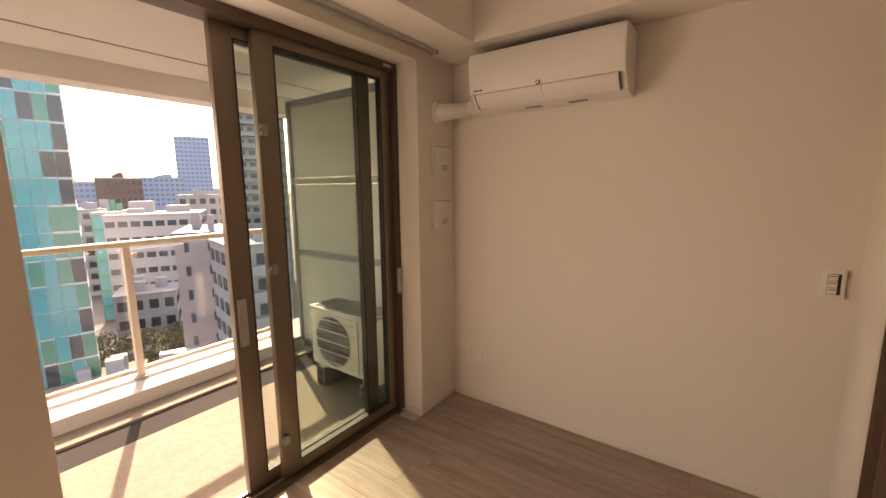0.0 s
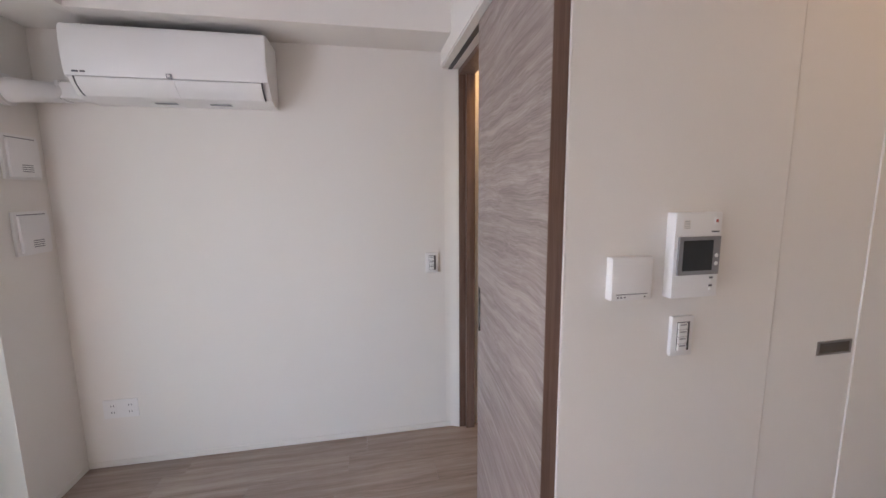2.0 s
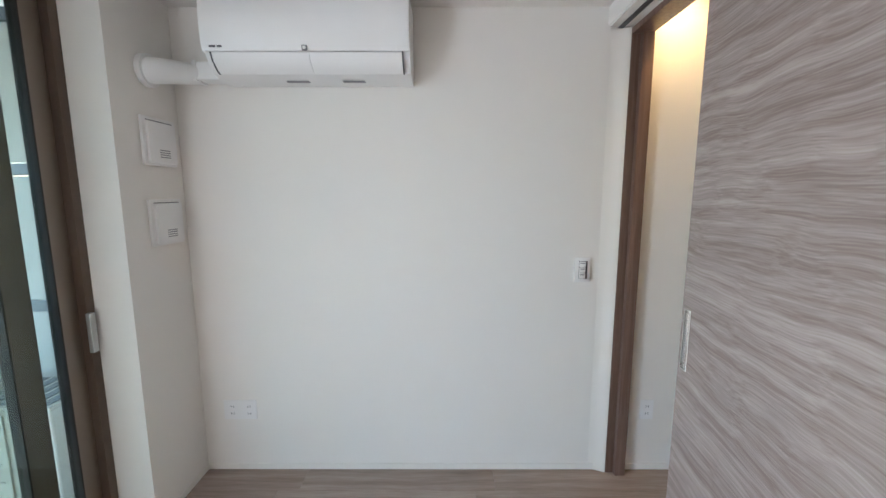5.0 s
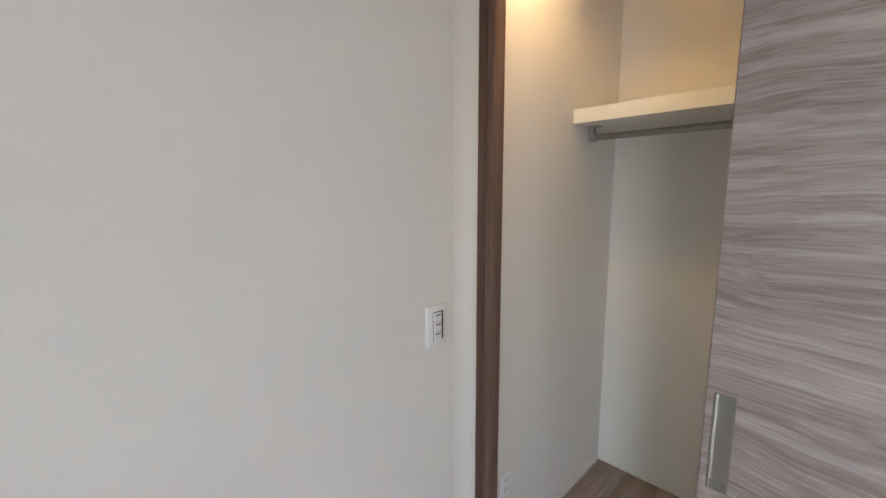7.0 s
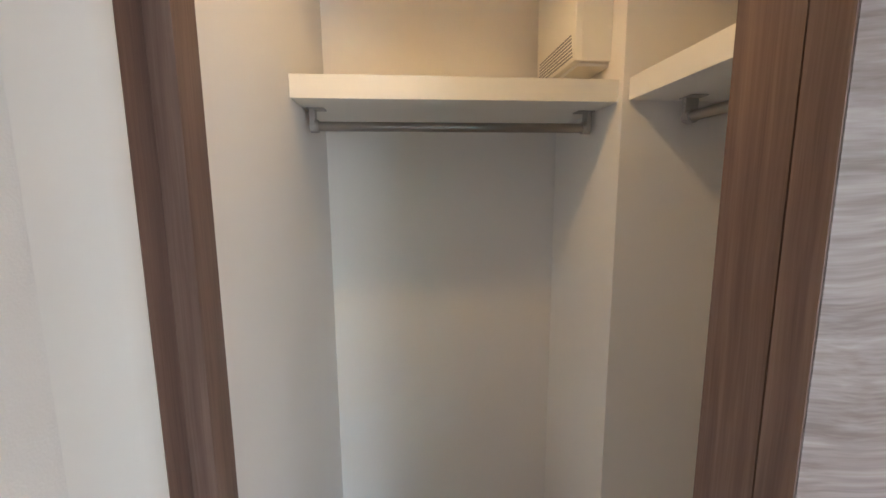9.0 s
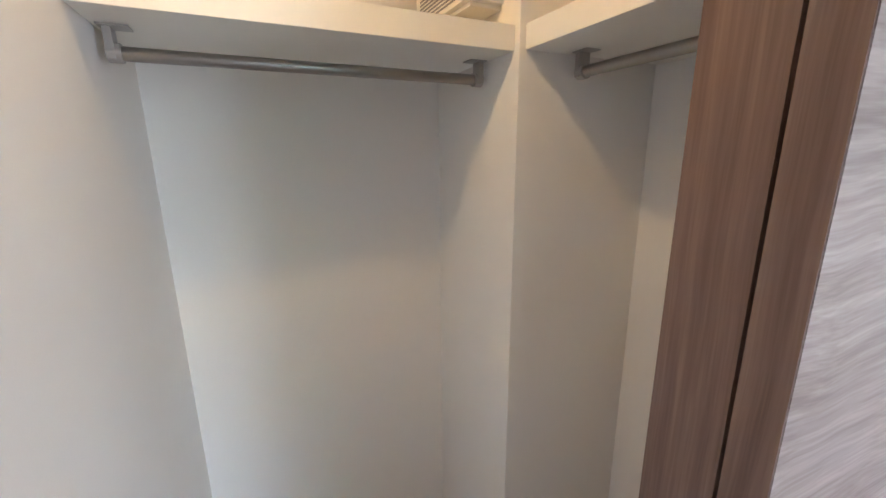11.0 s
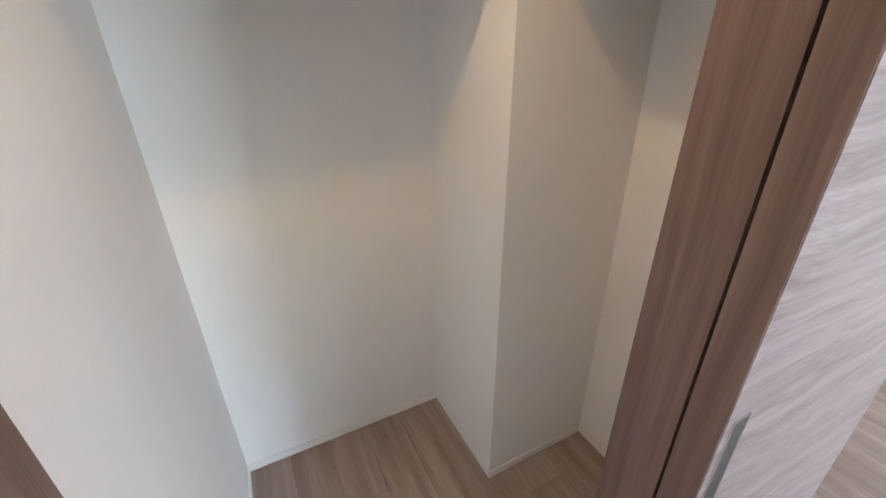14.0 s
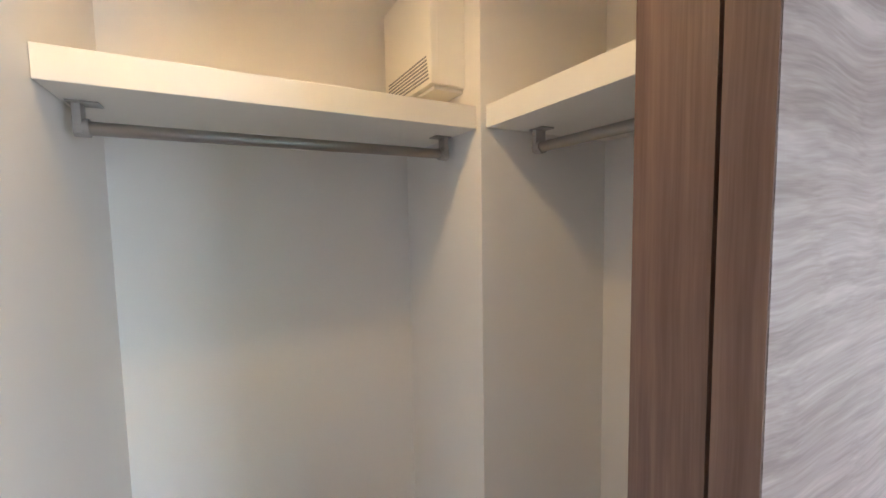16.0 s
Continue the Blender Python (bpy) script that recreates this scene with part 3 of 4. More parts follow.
part("intake_grille", bx(ax0 + 0.03, ax1 - 0.03, -0.185, -0.012, 2.0935, 2.099), GRILLE, ac, "dark intake grille on top")
for i in range(9):
    x = ax0 + 0.06 + i * 0.08
    part("grille_bar", bx(x, x + 0.006, -0.18, -0.015, 2.0995, 2.103), DARKPL, ac)

duct = base_of("pipe_cover", "white plastic pipe cover from wall to air conditioner", "pipe cover")
b = bmesh.new()
box(b, -1.72, -1.597, -0.085, -0.001, 1.822, 1.892, 0.008)
part("straight_cover", b, PLASTIC, duct)
elbow = bmesh.new()
prev, steps = None, 14
for i in range(steps + 1):
    # the pipe leaves the pier squarely and swings over to the wall
    u = i / steps
    ease = u * u * (3 - 2 * u)
    c = Vector((XW + 0.02 + 0.135 * u, -0.168 + 0.122 * ease, 1.832 + 0.020 * ease))
    d = Vector((0.135, 0.122 * 6 * u * (1 - u), 0.0)).normalized()
    side = Vector((-d.y, d.x, 0))
    r = 0.049 - 0.008 * ease
    ring = [elbow.verts.new(c + side * r * math.cos(k * math.pi / 12) + Vector((0, 0, r * math.sin(k * math.pi / 12)))) for k in range(24)]
    if prev:
        for k in range(24):
            elbow.faces.new((prev[k], prev[(k + 1) % 24], ring[(k + 1) % 24], ring[k]))
    prev = ring
elbow.faces.new(prev)
bmesh.ops.recalc_face_normals(elbow, faces=elbow.faces[:])
part("elbow", elbow, PLASTIC, duct)
part("flange", rod(bmesh.new(), (XW + 0.0005, -0.168, 1.832), (XW + 0.022, -0.168, 1.832), 0.062, 32), PLASTIC, duct)
part("collar", bx(-1.716, -1.700, -0.090, -0.0008, 1.816, 1.898, 0.006), PLASTIC, duct)


def vent(z):
    th = base_of("air_vent", "square white air inlet with a printed label on the pier", "vent", (XW, -0.140, z), "air inlets")
    part("frame", bx(0.0005, 0.012, -0.094, 0.094, -0.094, 0.094, 0.003), PLASTIC, th)
    part("cover", bx(0.012, 0.024, -0.078, 0.082, -0.084, 0.076, 0.004), PLASTIC, th)
    part("slot", bx(0.012, 0.0135, -0.074, 0.078, 0.078, 0.082), GREYPL, th)
    for i in range(4):
        part("marking", bx(0.0242, 0.0247, -0.022, 0.038, -0.062 + i * 0.009, -0.058 + i * 0.009), GREYPL, th, "small printed label")


vent(1.562)
vent(1.238)

rail = base_of("curtain_rail", "double metal curtain rail under the window beam", "curtain rail")
for x in (-1.80, -1.765):
    part("track", bx(x - 0.009, x + 0.009, -2.05, -0.29, ZB - 0.018, ZB - 0.0005, 0.002), ALU, rail)
    part("end_cap", bx(x - 0.010, x + 0.010, -0.29, -0.282, ZB - 0.020, ZB - 0.0005, 0.002), GREYPL, rail)

# ---- balcony window ----
win = tagged(base_of("window_1", "bronze aluminium sliding balcony window, slid open", "window"), kind="structure")
WX0, WX1 = -2.12, -1.995
part("window_frame", bx(WX0, WX1, YR1 - 0.035, YR1 - 0.0005, 0.0, ZT - 0.0005, 0.002), BRONZE, win)
part("window_frame", bx(WX0, WX1, YR0 + 0.0005, YR0 + 0.004, 0.0, ZT - 0.0005, 0.002), BRONZE, win)
part("window_frame", bx(WX0, WX1, YR0 + 0.035, YR1 - 0.035, ZT - 0.042, ZT - 0.0005, 0.002), BRONZE, win)
sill = part("window_sill", bx(WX0, WX1, YR0 + 0.035, YR1 - 0.035, -0.02, 0.008, 0.002), BRONZE, win)
for x in (-2.095, -2.048):
    part("rail_track", bx(x - 0.003, x + 0.003, YR0 + 0.035, YR1 - 0.035, 0.008, 0.018), ALU, sill)


def sash(x, y0, y1, wl, wr, colour):
    """One sliding leaf; y0 is its free stile."""
    z0, z1, t = 0.018, ZT - 0.043, 0.017
    s = part("sash_stile", bx(x - t, x + t, y0, y0 + wl, z0, z1, 0.003), colour, win)
    part("sash_stile", bx(x - t, x + t, y1 - wr, y1, z0, z1, 0.003), colour, win)
    part("sash_rail", bx(x - t, x + t, y0 + wl, y1 - wr, z0, z0 + 0.055, 0.002), colour, win)
    part("sash_rail", bx(x - t, x + t, y0 + wl, y1 - wr, z1 - 0.045, z1, 0.002), colour, win)
    g = 0.006
    b = bmesh.new()
    for q in ((y0 + wl, y0 + wl + g, z0 + 0.055, z1 - 0.045), (y1 - wr - g, y1 - wr, z0 + 0.055, z1 - 0.045)):
        box(b, x - t - 0.001, x + t + 0.001, q[0], q[1], q[2], q[3])
    for q in ((z0 + 0.055, z0 + 0.061), (z1 - 0.051, z1 - 0.045)):
        box(b, x - t - 0.001, x + t + 0.001, y0 + wl + g, y1 - wr - g, q[0], q[1])
    part("gasket", b, RUBBER, win)
    p = part("pane", bx(x - 0.003, x + 0.003, y0 + wl + 0.002, y1 - wr - 0.002, z0 + 0.056, z1 - 0.046), PANE, win)
    return s


inner = sash(-2.043, -1.190, -0.393, 0.088, 0.068, BRONZE_L)
outer = sash(-2.090, -1.336, -0.505, 0.086, 0.085, BRONZE_L)
for z in (0.20, 1.02, 1.62):
    b = bx(-2.026, -2.008, -1.188, -1.160, z, z + 0.045, 0.003)
    rod(b, (-2.015, -1.192, z + 0.022), (-1.998, -1.192, z + 0.022), 0.011, 14)
    part("lock", b, STEEL, inner, "steel sash lock")
part("pull", bx(-2.074, -2.062, -1.322, -1.285, 0.72, 0.93, 0.004), ALU, outer, "silver sash pull")
part("catch", bx(-1.994, -1.978, YR1 - 0.045, YR1 - 0.020, 0.77, 0.92, 0.004), ALU, win, "silver frame catch")
part("sticker", bx(-1.9945, -1.994, YR1 - 0.11, YR1 - 0.05, ZT - 0.03, ZT - 0.016), CREAMALU, win)

# frame and panes for the added, unseen opening; panes cast no shadow
win2 = tagged(base_of("window_2", "unseen bronze aluminium window, added to let daylight in", "window"), kind="structure")
for q in ((YQ1 - 0.04, YQ1 - 0.0005), (YQ0 + 0.0005, YQ0 + 0.04), ((YQ0 + YQ1) / 2 - 0.04, (YQ0 + YQ1) / 2 + 0.04)):
    part("window_frame", bx(-2.10, -2.04, q[0], q[1], 0.04, ZT - 0.05, 0.002), BRONZE, win2)
for z in ((-0.02, 0.04), (ZT - 0.05, ZT - 0.0005)):
    part("window_frame", bx(-2.10, -2.04, YQ0 + 0.0005, YQ1 - 0.0005, z[0], z[1], 0.002), BRONZE, win2)
for q in ((YQ0 + 0.041, (YQ0 + YQ1) / 2 - 0.041), ((YQ0 + YQ1) / 2 + 0.041, YQ1 - 0.041)):
    part("pane", bx(-2.073, -2.067, q[0], q[1], 0.041, ZT - 0.051), PANE2, win2).visible_shadow = False

# ---- balcony ----
ZF = -0.10
setting("balcony_floor", bx(-3.20, -2.0, -6.0, 0.6, -0.3, ZF), SHEET, "beige speckled balcony floor sheet in sunlight", "floor")
setting("balcony_floor_strip", bx(-3.66, -3.48, -6.0, 0.6, -0.3, ZF), SHEET, "beige speckled balcony floor sheet in sunlight", "floor")
setting("balcony_gutter", bx(-3.48, -3.20, -6.0, 0.6, -0.3, ZF - 0.018), GUTTER, "dark grey drain channel in the balcony floor", "gutter")
setting("balcony_kerb", bx(-4.15, -3.66, -6.0, 3.0, -0.5, 0.0, 0.01), CONCRETE, "off-white painted balcony kerb", "kerb")
setting("balcony_slab", bx(-4.25, -2.16, -6.0, 3.0, 2.28, 2.5), CONCRETE, "off-white balcony ceiling slab", "ceiling")
setting("balcony_downstand", bx(-4.25, -4.0, -6.0, 3.0, 2.12, 2.28, 0.006), CONCRETE, "off-white edge beam of the balcony slab", "beam")
setting("balcony_ceiling_joint", bx(-3.55, -3.535, -6.0, 3.0, 2.276, 2.28), GREYFRAME, "grey joint line in the balcony ceiling", "trim")
setting("facade_north", bx(-2.16, -2.0, 0.0, 3.0, -0.3, 2.5), CONCRETE, "off-white outside wall of the flat")

railing = base_of("balcony_railing", "cream metal balcony railing with clear glass panels", "railing")
hr = bmesh.new()
box(hr, -3.935, -3.865, -6.0, 0.05, 0.998, 1.038, 0.014, 3)
part("handrail", hr, CREAMALU, railing)
for i in range(5):
    y = -1.18 - 1.30 * (i - 1)
    if y > 0.1:
        y = 0.02
    p = part("post", bx(-3.925, -3.875, y - 0.022, y + 0.022, 0.0, 0.998, 0.005), CREAMALU, railing)
    part("base_plate", rod(bmesh.new(), (-3.90, y, 0.0), (-3.90, y, 0.02), 0.045, 20), BRACKET, p)
    part("clip", bx(-3.872, -3.855, y + 0.022, y + 0.055, 0.92, 0.95, 0.003), CREAMALU, p)
    part("glass_panel", bx(-3.955, -3.945, y - 1.27, y - 0.03, 0.07, 0.97), CLEAR, railing).visible_shadow = False
part("bottom_rail", bx(-3.965, -3.935, -6.0, 0.12, 0.035, 0.07, 0.004), CREAMALU, railing)

screen = base_of("balcony_partition", "grey-framed pale board screen between the balconies", "partition")
PY = 0.06
for x in (-3.66, -2.19):
    part("upright", bx(x - 0.022, x + 0.022, PY - 0.02, PY + 0.02, ZF, 2.16, 0.003), GREYFRAME, screen)
for z0, z1 in ((-0.02, 0.79), (0.85, 1.435), (1.495, 2.10)):
    part("board", bx(-3.638, -2.212, PY - 0.006, PY + 0.006, z0, z1), BOARD, screen)
for z in (-0.05, 0.82, 1.465, 2.13):
    part("crossbar", bx(-3.638, -2.212, PY - 0.018, PY + 0.018, z - 0.028, z + 0.028, 0.003), GREYFRAME, screen)
part("foot", bx(-3.70, -3.60, PY - 0.04, PY + 0.04, ZF + 0.0005, ZF + 0.07, 0.005), CONCRETE, screen)

# outdoor unit on two block feet
ou = base_of("outdoor_unit", "ivory outdoor air conditioner unit on block feet", "outdoor unit", (-2.61, -0.20, ZF))
UW, UD, UH = 0.36, 0.13, 0.60
part("body", bx(-UW, UW, -UD, UD, 0.155, UH, 0.012, 3), UNITW, ou)
part("top", bx(-UW - 0.004, UW + 0.004, -UD - 0.006, UD + 0.004, UH + 0.0005, UH + 0.014, 0.004), UNITW, ou)
for i in range(12):
    x = -UW + 0.03 + i * 0.058
    part("top_rib", bx(x, x + 0.040, -UD + 0.01, UD - 0.01, UH + 0.0145, UH + 0.019, 0.001, 1), GREYFRAME, ou, "grey top rib")
part("bezel", bx(-UW + 0.02, 0.17, -UD - 0.010, -UD - 0.0005, 0.175, UH - 0.02, 0.006), UNITW, ou)
cx, cz = -0.095, 0.378
b = rod(bmesh.new(), (cx, -UD - 0.0125, cz), (cx, -UD - 0.0105, cz), 0.19, 40)
fanm = part("fan_opening", b, GRILLE, ou, "dark round fan opening")
for k in range(3):
    bl = bmesh.new()
    a = k * 2.094
    vs = [bl.verts.new((cx + r * math.cos(a + s), -UD - 0.014 - d, cz + r * math.sin(a + s))) for r, s, d in ((0.04, 0, 0), (0.18, -0.35, 0.001), (0.19, 0.3, 0.003), (0.16, 0.75, 0.004), (0.05, 0.6, 0.002))]
    bl.faces.new(vs)
    bmesh.ops.solidify(bl, geom=bl.faces[:], thickness=0.002)
    part("blade", bl, GREYFRAME, fanm)
for i in range(5):
    z = cz - 0.16 + i * 0.08
    part("grille_bar", bx(-UW + 0.03, 0.16, -UD - 0.026, -UD - 0.020, z - 0.004, z + 0.004, 0.001, 1), UNITW, ou)
part("badge", bx(0.235, 0.30, -UD - 0.002, -UD - 0.0003, 0.495, 0.54), INK, ou, "dark printed badge")
for x in (-0.24, 0.24):
    part("leg", bx(x - 0.03, x + 0.03, -UD - 0.01, UD + 0.01, 0.14, 0.155), UNITW, ou)
    blk = part("block", bx(x - 0.045, x + 0.045, -UD - 0.03, UD + 0.03, 0.0, 0.14, 0.006), BLOCK, ou, "dark rubber block foot")
    # dark of the block's hollows, put on as flat black sheets
    for z in (0.036, 0.103):
        part("hollow_shade", bx(x - 0.030, x + 0.030, -UD - 0.0312, -UD - 0.030, z - 0.022, z + 0.022), RUBBER, blk)

# lamp on the balcony ceiling
bl = base_of("balcony_lamp", "small dark lamp on the balcony ceiling", "ceiling light", (-2.9, -0.75, 2.28))
part("housing", bx(-0.05, 0.05, -0.16, 0.16, -0.03, -0.0005, 0.008), GREYFRAME, bl)
part("cover", bx(-0.04, 0.04, -0.15, 0.15, -0.042, -0.0305, 0.006), PLASTIC, bl)

# ---- city below the balcony ----
GZ = -27.0
GROUND = mat("ground_asphalt", (0.13, 0.12, 0.11), 0.9, vary=0.3, scale=0.08, grain=0.3, grain_scale=2.0)
PLAZA = mat("yard_earth", (0.26, 0.20, 0.16), 0.9, vary=0.25, scale=0.3, grain=0.4, grain_scale=3.0)
ROOFG = mat("roof_grey", (0.26, 0.265, 0.27), 0.8, vary=0.15, scale=0.4)
ROOFB = mat("roof_blue_slate", (0.07, 0.09, 0.14), 0.6, vary=0.15, scale=0.4)
WALLW = mat("facade_white", (0.29, 0.305, 0.325), 0.8, vary=0.08, scale=0.3)
WALLT = mat("facade_tile_mauve", (0.27, 0.235, 0.24), 0.8, vary=0.08, scale=0.3)
WALLB = mat("facade_brown", (0.13, 0.09, 0.08), 0.8, vary=0.1, scale=0.3)
WALLG = mat("facade_grey", (0.26, 0.29, 0.31), 0.7, vary=0.08, scale=0.3)
# far facades: the bluish haze of distance is put into the base colour
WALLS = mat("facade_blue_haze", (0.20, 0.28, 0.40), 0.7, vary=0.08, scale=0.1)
WINB = mat("window_dark_glass", (0.035, 0.05, 0.065), 0.12, vary=0.2)
# far windows, lifted to slate blue for the same haze
WINS = mat("window_haze_glass", (0.10, 0.15, 0.22), 0.2, vary=0.2)
TEAL = mat("curtain_wall_teal", (0.02, 0.26, 0.30), 0.1, vary=0.35, scale=0.12)
TEALD = mat("curtain_wall_green", (0.03, 0.20, 0.16), 0.12, vary=0.5, scale=0.2)
MULL = mat("mullion_light", (0.50, 0.53, 0.55), 0.5)
PALEWIN = mat("window_pale_glass", (0.22, 0.26, 0.30), 0.2, vary=0.2)

setting("ground", bx(-3500, 300, -2500, 2500, GZ - 1, GZ), GROUND, "grey city ground far below the balcony", "ground")
setting("yard", bx(-62, -22, 2, 26, GZ, GZ + 0.05), PLAZA, "brown earth yard among the houses", "ground")
setting("house_wall_below", bx(-4.1, 4.4, -8, 6, GZ, -0.52), CONCRETE, "off-white lower storeys of the own building", "wall")


def polar(px_az, dist):
    """A place in the city: degrees from straight out (-x) towards +y, and metres from the room."""
    a = radians(px_az)
    return -0.42 - dist * math.cos(a), -2.18 + dist * math.sin(a)


WINDOW_MESH = {}


def window_piece(w, h, material):
    key = (round(w, 2), round(h, 2), material.name)
    if key not in WINDOW_MESH:
        WINDOW_MESH[key] = mesh_of("window", bx(-w / 2, w / 2, -0.06, 0.06, -h / 2, h / 2), material, False)
    return WINDOW_MESH[key]


def building(az, dist, w, d, top, cols, floors, wall, glassm, label, turn=None, name="apartment_building", ww=0.6, wh=0.5, roof=ROOFG, low=None, balcony=False, side=True, clutter=True, sideglass=None, sw=None, lower=None):
    """A block turned to the flat; top is its roof's height over the room's floor. Only storeys above low get windows."""
    x, y = polar(az, dist)
    th = base_of(name, label, "building", (x, y, GZ))
    th.rotation_euler = (0, 0, radians(90 - az if turn is None else turn))
    H = top - GZ
    part("wall", bx(-w / 2, w / 2, -d / 2, d / 2, 0, H), wall, th)
    rf = part("roof", bx(-w / 2 - 0.15, w / 2 + 0.15, -d / 2 - 0.15, d / 2 + 0.15, H + 0.01, H + 0.5), roof, th)
    rnd = random.Random(int(az * 100 + dist))
    if clutter:
        for i in range(3):
            px, py, s = rnd.uniform(-0.3, 0.3) * w, rnd.uniform(-0.3, 0.3) * d, rnd.uniform(0.06, 0.14) * w
            part("roof_unit", bx(px - s, px + s, py - s * 0.7, py + s * 0.7, H + 0.5, H + 0.5 + rnd.uniform(1.0, 2.6)), wall, rf)
    fh = 3.1 if floors is None else H / floors
    n = int(H / fh)
    first = 0 if low is None else max(0, int((low - GZ) / fh))
    faces = [(w, -d / 2 - 0.03, 0)] + ([(d, -w / 2 - 0.03, -90), (d, -w / 2 - 0.03, 90)] if side else [])
    for width, off, rot in faces:
        c = cols if rot == 0 else max(1, int(cols * d / w))
        step = width / c
        me = window_piece(step * (ww if rot == 0 or sw is None else sw), fh * (wh if rot == 0 or sw is None else sw), glassm if rot == 0 or sideglass is None else sideglass)
        rz = Matrix.Rotation(radians(rot), 4, "Z")
        for k in range(first, n):
            for i in range(c):
                mixed = lower and rot == 0 and (i == c - 1 or (k < n * 0.5 and rnd.random() < 0.4))
                ob = new("window", window_piece(step * ww, fh * wh * 0.93, rnd.choice((lower, lower, lower, WINB))) if mixed else me)
                ob.parent = th
                ob.matrix_local = rz @ Matrix.Translation((-width / 2 + step * (i + 0.5), off, fh * (k + 0.55)))
            if balcony and rot == 0:
                part("balcony", bx(-w / 2 + 0.4, w / 2 - 0.4, -d / 2 - 1.3, -d / 2 - 0.08, fh * k, fh * k + 1.15), wall, th)
    return th


building(3.4, 74.5, 22, 25, 62, 19, 30, MULL, TEAL, "tall office tower with a teal glass curtain wall", 78, "office_tower", 0.95, 0.975, low=-22, sideglass=PALEWIN, sw=0.62, lower=TEALD)

building(29.3, 130, 17, 17, 64, 7, 30, WALLG, WINB, "tall grey residential tower with stacked balconies", None, "residential_tower", 0.62, 0.42, low=-24, balcony=True)
# blue tint of this and the farther blocks is painted haze
building(22.85, 400, 24.5, 24, 43.5, 8, 21, WALLS, WINS, "distant residential tower, tinted blue-grey by haze", None, "residential_tower", 0.6, 0.4, low=-6)
building(15.6, 200, 14, 12, 5.8, 8, 10, WALLB, WINB, "dark brown apartment block", None, low=-14)
building(19.7, 320, 22, 20, 9, 8, 12, WALLS, WINS, "distant block with a stepped roof, tinted grey-blue by haze", None, low=-8)
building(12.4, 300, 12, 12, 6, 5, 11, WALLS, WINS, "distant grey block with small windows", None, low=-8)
building(19.0, 112, 17, 16, -4.0, 8, 7, WALLW, WINB, "white institute block with ribbon windows", 62, "institute_building", 0.75, 0.35)
building(14.8, 118, 4.5, 14, -3.6, 2, 7, TEALD, TEAL, "narrow green glass stair tower", 62, "stair_tower", 0.8, 0.8)
building(23.4, 150, 13, 12, -0.5, 5, 8, WALLW, WINB, "white apartment block with dark windows", None)
building(13.0, 150, 10, 12, -4.0, 4, 7, WALLW, WINB, "white apartment block with small windows", None, balcony=True)
building(23.2, 68, 5.4, 13, -4.6, 2, 7, WALLT, WINB, "mauve tiled apartment block with a dark blue roof", 60, ww=0.2, wh=0.4, roof=ROOFB)
building(28.0, 56, 6.5, 10, -5.4, 3, 7, WALLW, WINB, "white apartment block with stacked balconies", 78, balcony=True)
building(17.0, 90, 9, 8, -17, 4, 3, WALLW, WINB, "low white house with a flat roof", 66, "house")
building(20.0, 62, 10, 5, -22.5, 4, 2, WALLG, WINB, "low grey house with a flat roof", 66, "house")
building(11.6, 60, 9, 7, -21, 3, 3, WALLW, WINB, "low white building with a roof terrace", 72, "house", roof=PLAZA)
rnd = random.Random(5)
for i in range(26):
    az, dist = rnd.uniform(9, 42), rnd.uniform(180, 620)
    w = rnd.uniform(9, 22)
    top = rnd.uniform(-14, -3) + (dist - 180) * 0.018
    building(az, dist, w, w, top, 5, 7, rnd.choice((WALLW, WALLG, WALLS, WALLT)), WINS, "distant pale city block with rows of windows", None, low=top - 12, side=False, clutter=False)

# gabled shed
sx, sy = polar(11.0, 46)
shed = base_of("gabled_shed", "low shed with a pale gabled roof", "shed", (sx, sy, GZ))
shed.rotation_euler = (0, 0, radians(60))
part("wall", bx(-3.5, 3.5, -2.2, 2.2, 0, 7.0), WALLW, shed)
part("roof", extrude_profile([(-2.6, 6.9), (0, 8.6), (2.6, 6.9), (2.6, 6.75), (0, 8.4), (-2.6, 6.75)], 0, -3.8, 3.8), ROOFG, shed)

# trees
BARK = mat("bark", (0.09, 0.07, 0.05), 0.9, vary=0.2, scale=6)
LEAF = mat("leaf_green", (0.055, 0.085, 0.035), 0.7, vary=0.4, scale=0.8)


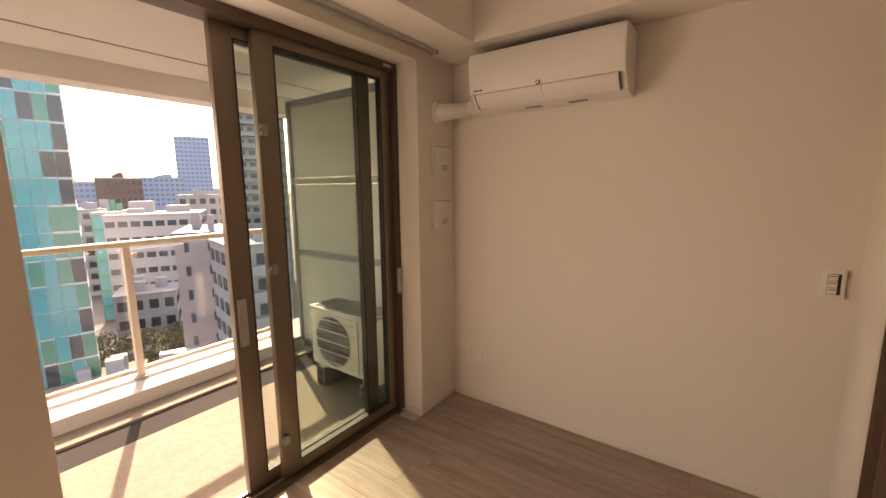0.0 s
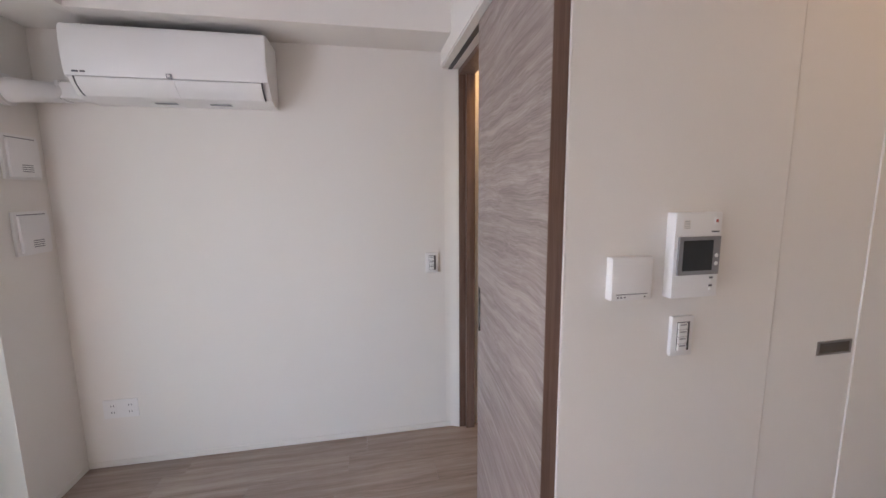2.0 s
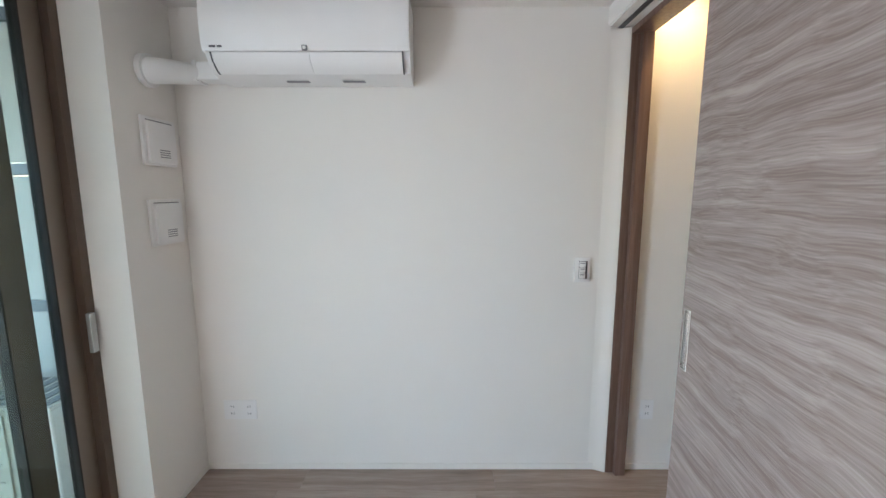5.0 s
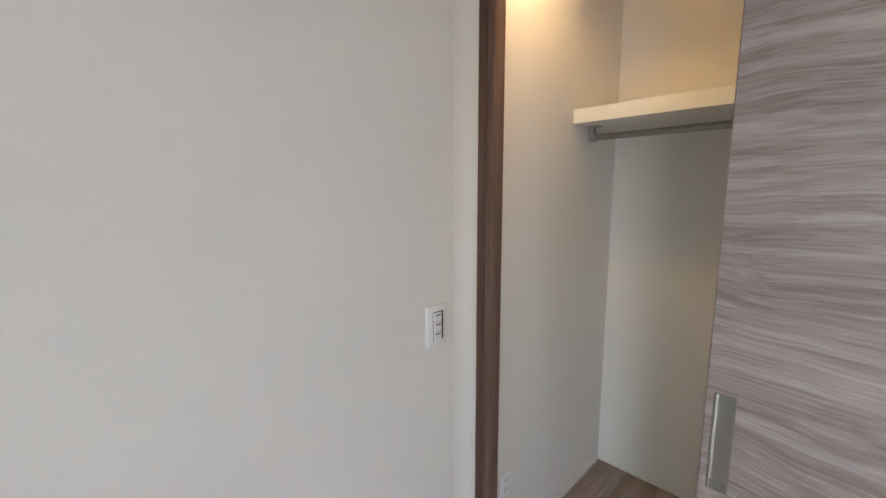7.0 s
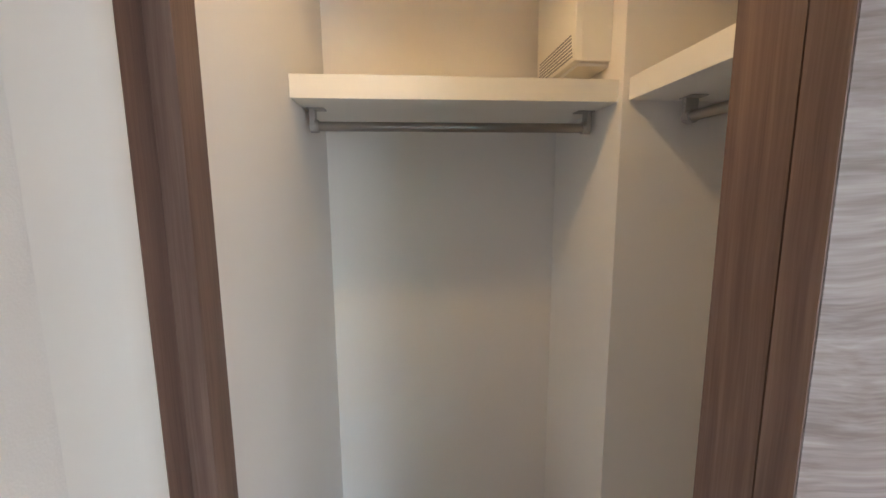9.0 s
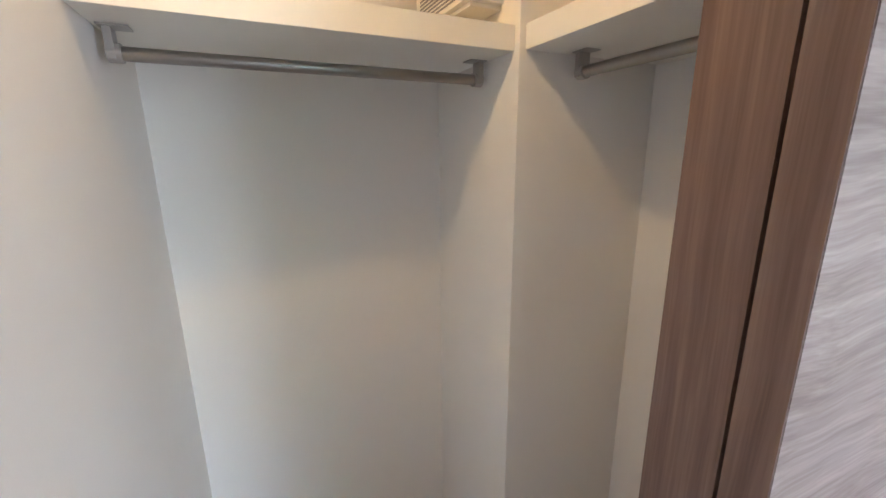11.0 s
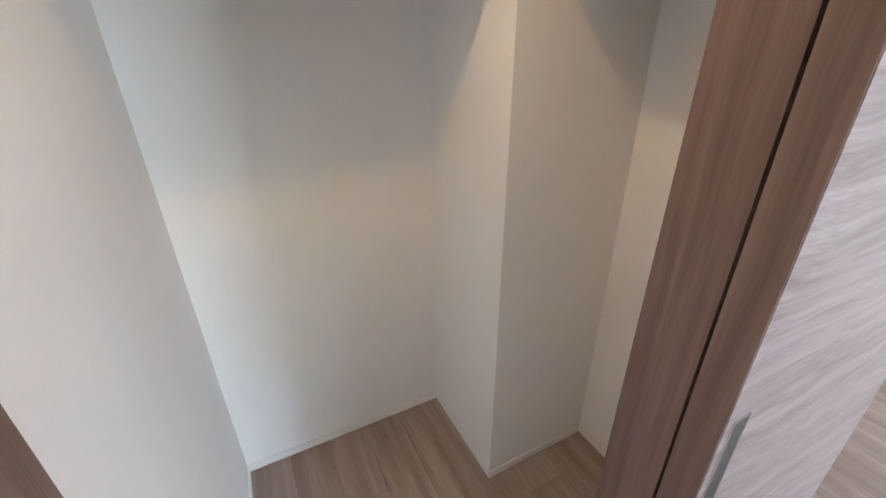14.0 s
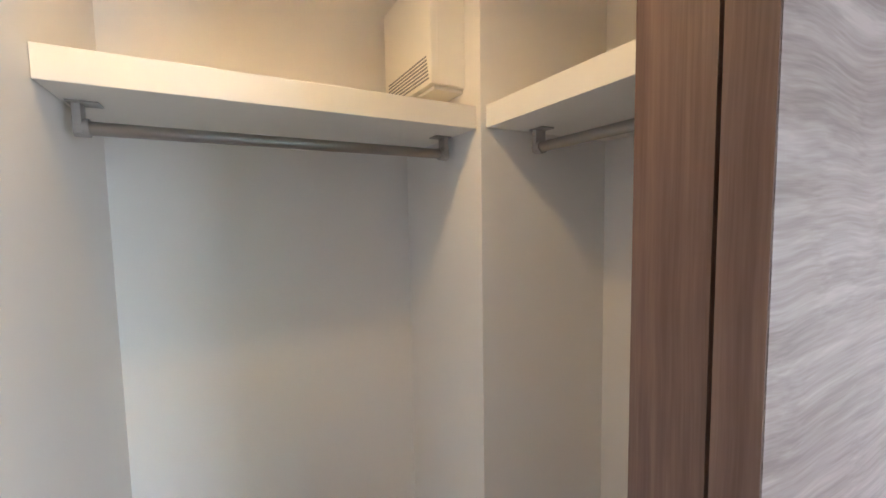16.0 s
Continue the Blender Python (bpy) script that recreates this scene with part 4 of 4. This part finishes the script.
def tree(x, y, z, h):
    th = tagged(base_of("tree", "evergreen tree with a dense dark green crown", "tree", (x, y, z)), group="trees in the yard")
    b = bmesh.new()
    bmesh.ops.create_cone(b, cap_ends=True, segments=8, radius1=0.05 * h, radius2=0.018 * h, depth=0.6 * h, matrix=Matrix.Translation((0, 0, 0.3 * h)))
    r = random.Random(3)
    ends = []
    for i in range(9):
        a, e = i * 2.4, r.uniform(0.5, 1.1)
        s = Vector((0, 0, h * r.uniform(0.3, 0.58)))
        t = s + Vector((math.cos(a) * math.cos(e), math.sin(a) * math.cos(e), math.sin(e))) * h * r.uniform(0.22, 0.38)
        rod(b, s, t, 0.012 * h, 6)
        ends.append(t)
    part("trunk", b, BARK, th)
    verts, faces = [], []
    for i in range(900):
        c = ends[i % len(ends)] + Vector((r.gauss(0, 1), r.gauss(0, 1), r.gauss(0, 0.8))) * h * 0.09
        q = Euler((r.uniform(0, 6.3), r.uniform(0, 6.3), r.uniform(0, 6.3))).to_matrix()
        s = h * r.uniform(0.022, 0.045)
        k = len(verts)
        verts += [tuple(c + q @ Vector(p) * s) for p in ((-1, 0, 0), (0, -0.5, 0.1), (1, 0, 0), (0, 0.5, 0.1))]
        faces.append((k, k + 1, k + 2, k + 3))
    me = bpy.data.meshes.new("crown")
    me.from_pydata(verts, [], faces)
    me.materials.append(LEAF)
    new("crown", me).parent = th
    return th


first_tree = tree(*polar(18.2, 72), GZ, 7.0)
for az, dist, s in ((17.2, 69, 0.9), (18.9, 76, 1.05), (10.2, 66, 1.0), (13.6, 66, 1.1), (19.8, 82, 0.9), (12.5, 74, 1.2), (16.0, 80, 1.0), (24.5, 200, 2.2), (25.2, 210, 2.0)):
    x, y = polar(az, dist)
    t = copy_thing(first_tree, pose(x, y, GZ, 0, 0, az * 37))
    t.scale = (s, s, s)

# ---- floor boards ----
PLANK = {}
rnd = random.Random(11)
WID = 0.147
row = 0
y = 0.0
while y > YS + 0.01:
    y1 = max(y - WID, YS)
    x = XW - (0.14 if YR0 < (y + y1) / 2 < YR1 else 0) - rnd.uniform(0, 0.9)
    while x < 3.0:
        ln = 0.909
        left = XW + 0.001 if not (YR0 < y1 and y < YR1) else WX1 + 0.001
        a, e = max(x, left), min(x + ln, 3.4)
        if e - a > 0.02:
            key = (round(e - a, 3), round(y - y1, 4))
            if key not in PLANK:
                PLANK[key] = mesh_of("plank", bx(0, key[0] - 0.0008, -key[1] + 0.0008, 0, -0.012, 0.0, 0.0008, 1), FLOORW, False)
            ob = new("plank", PLANK[key])
            ob.location = (a, y, 0)
            ob.parent = bpy.data.objects["floor"]
        x += ln
    y = y1
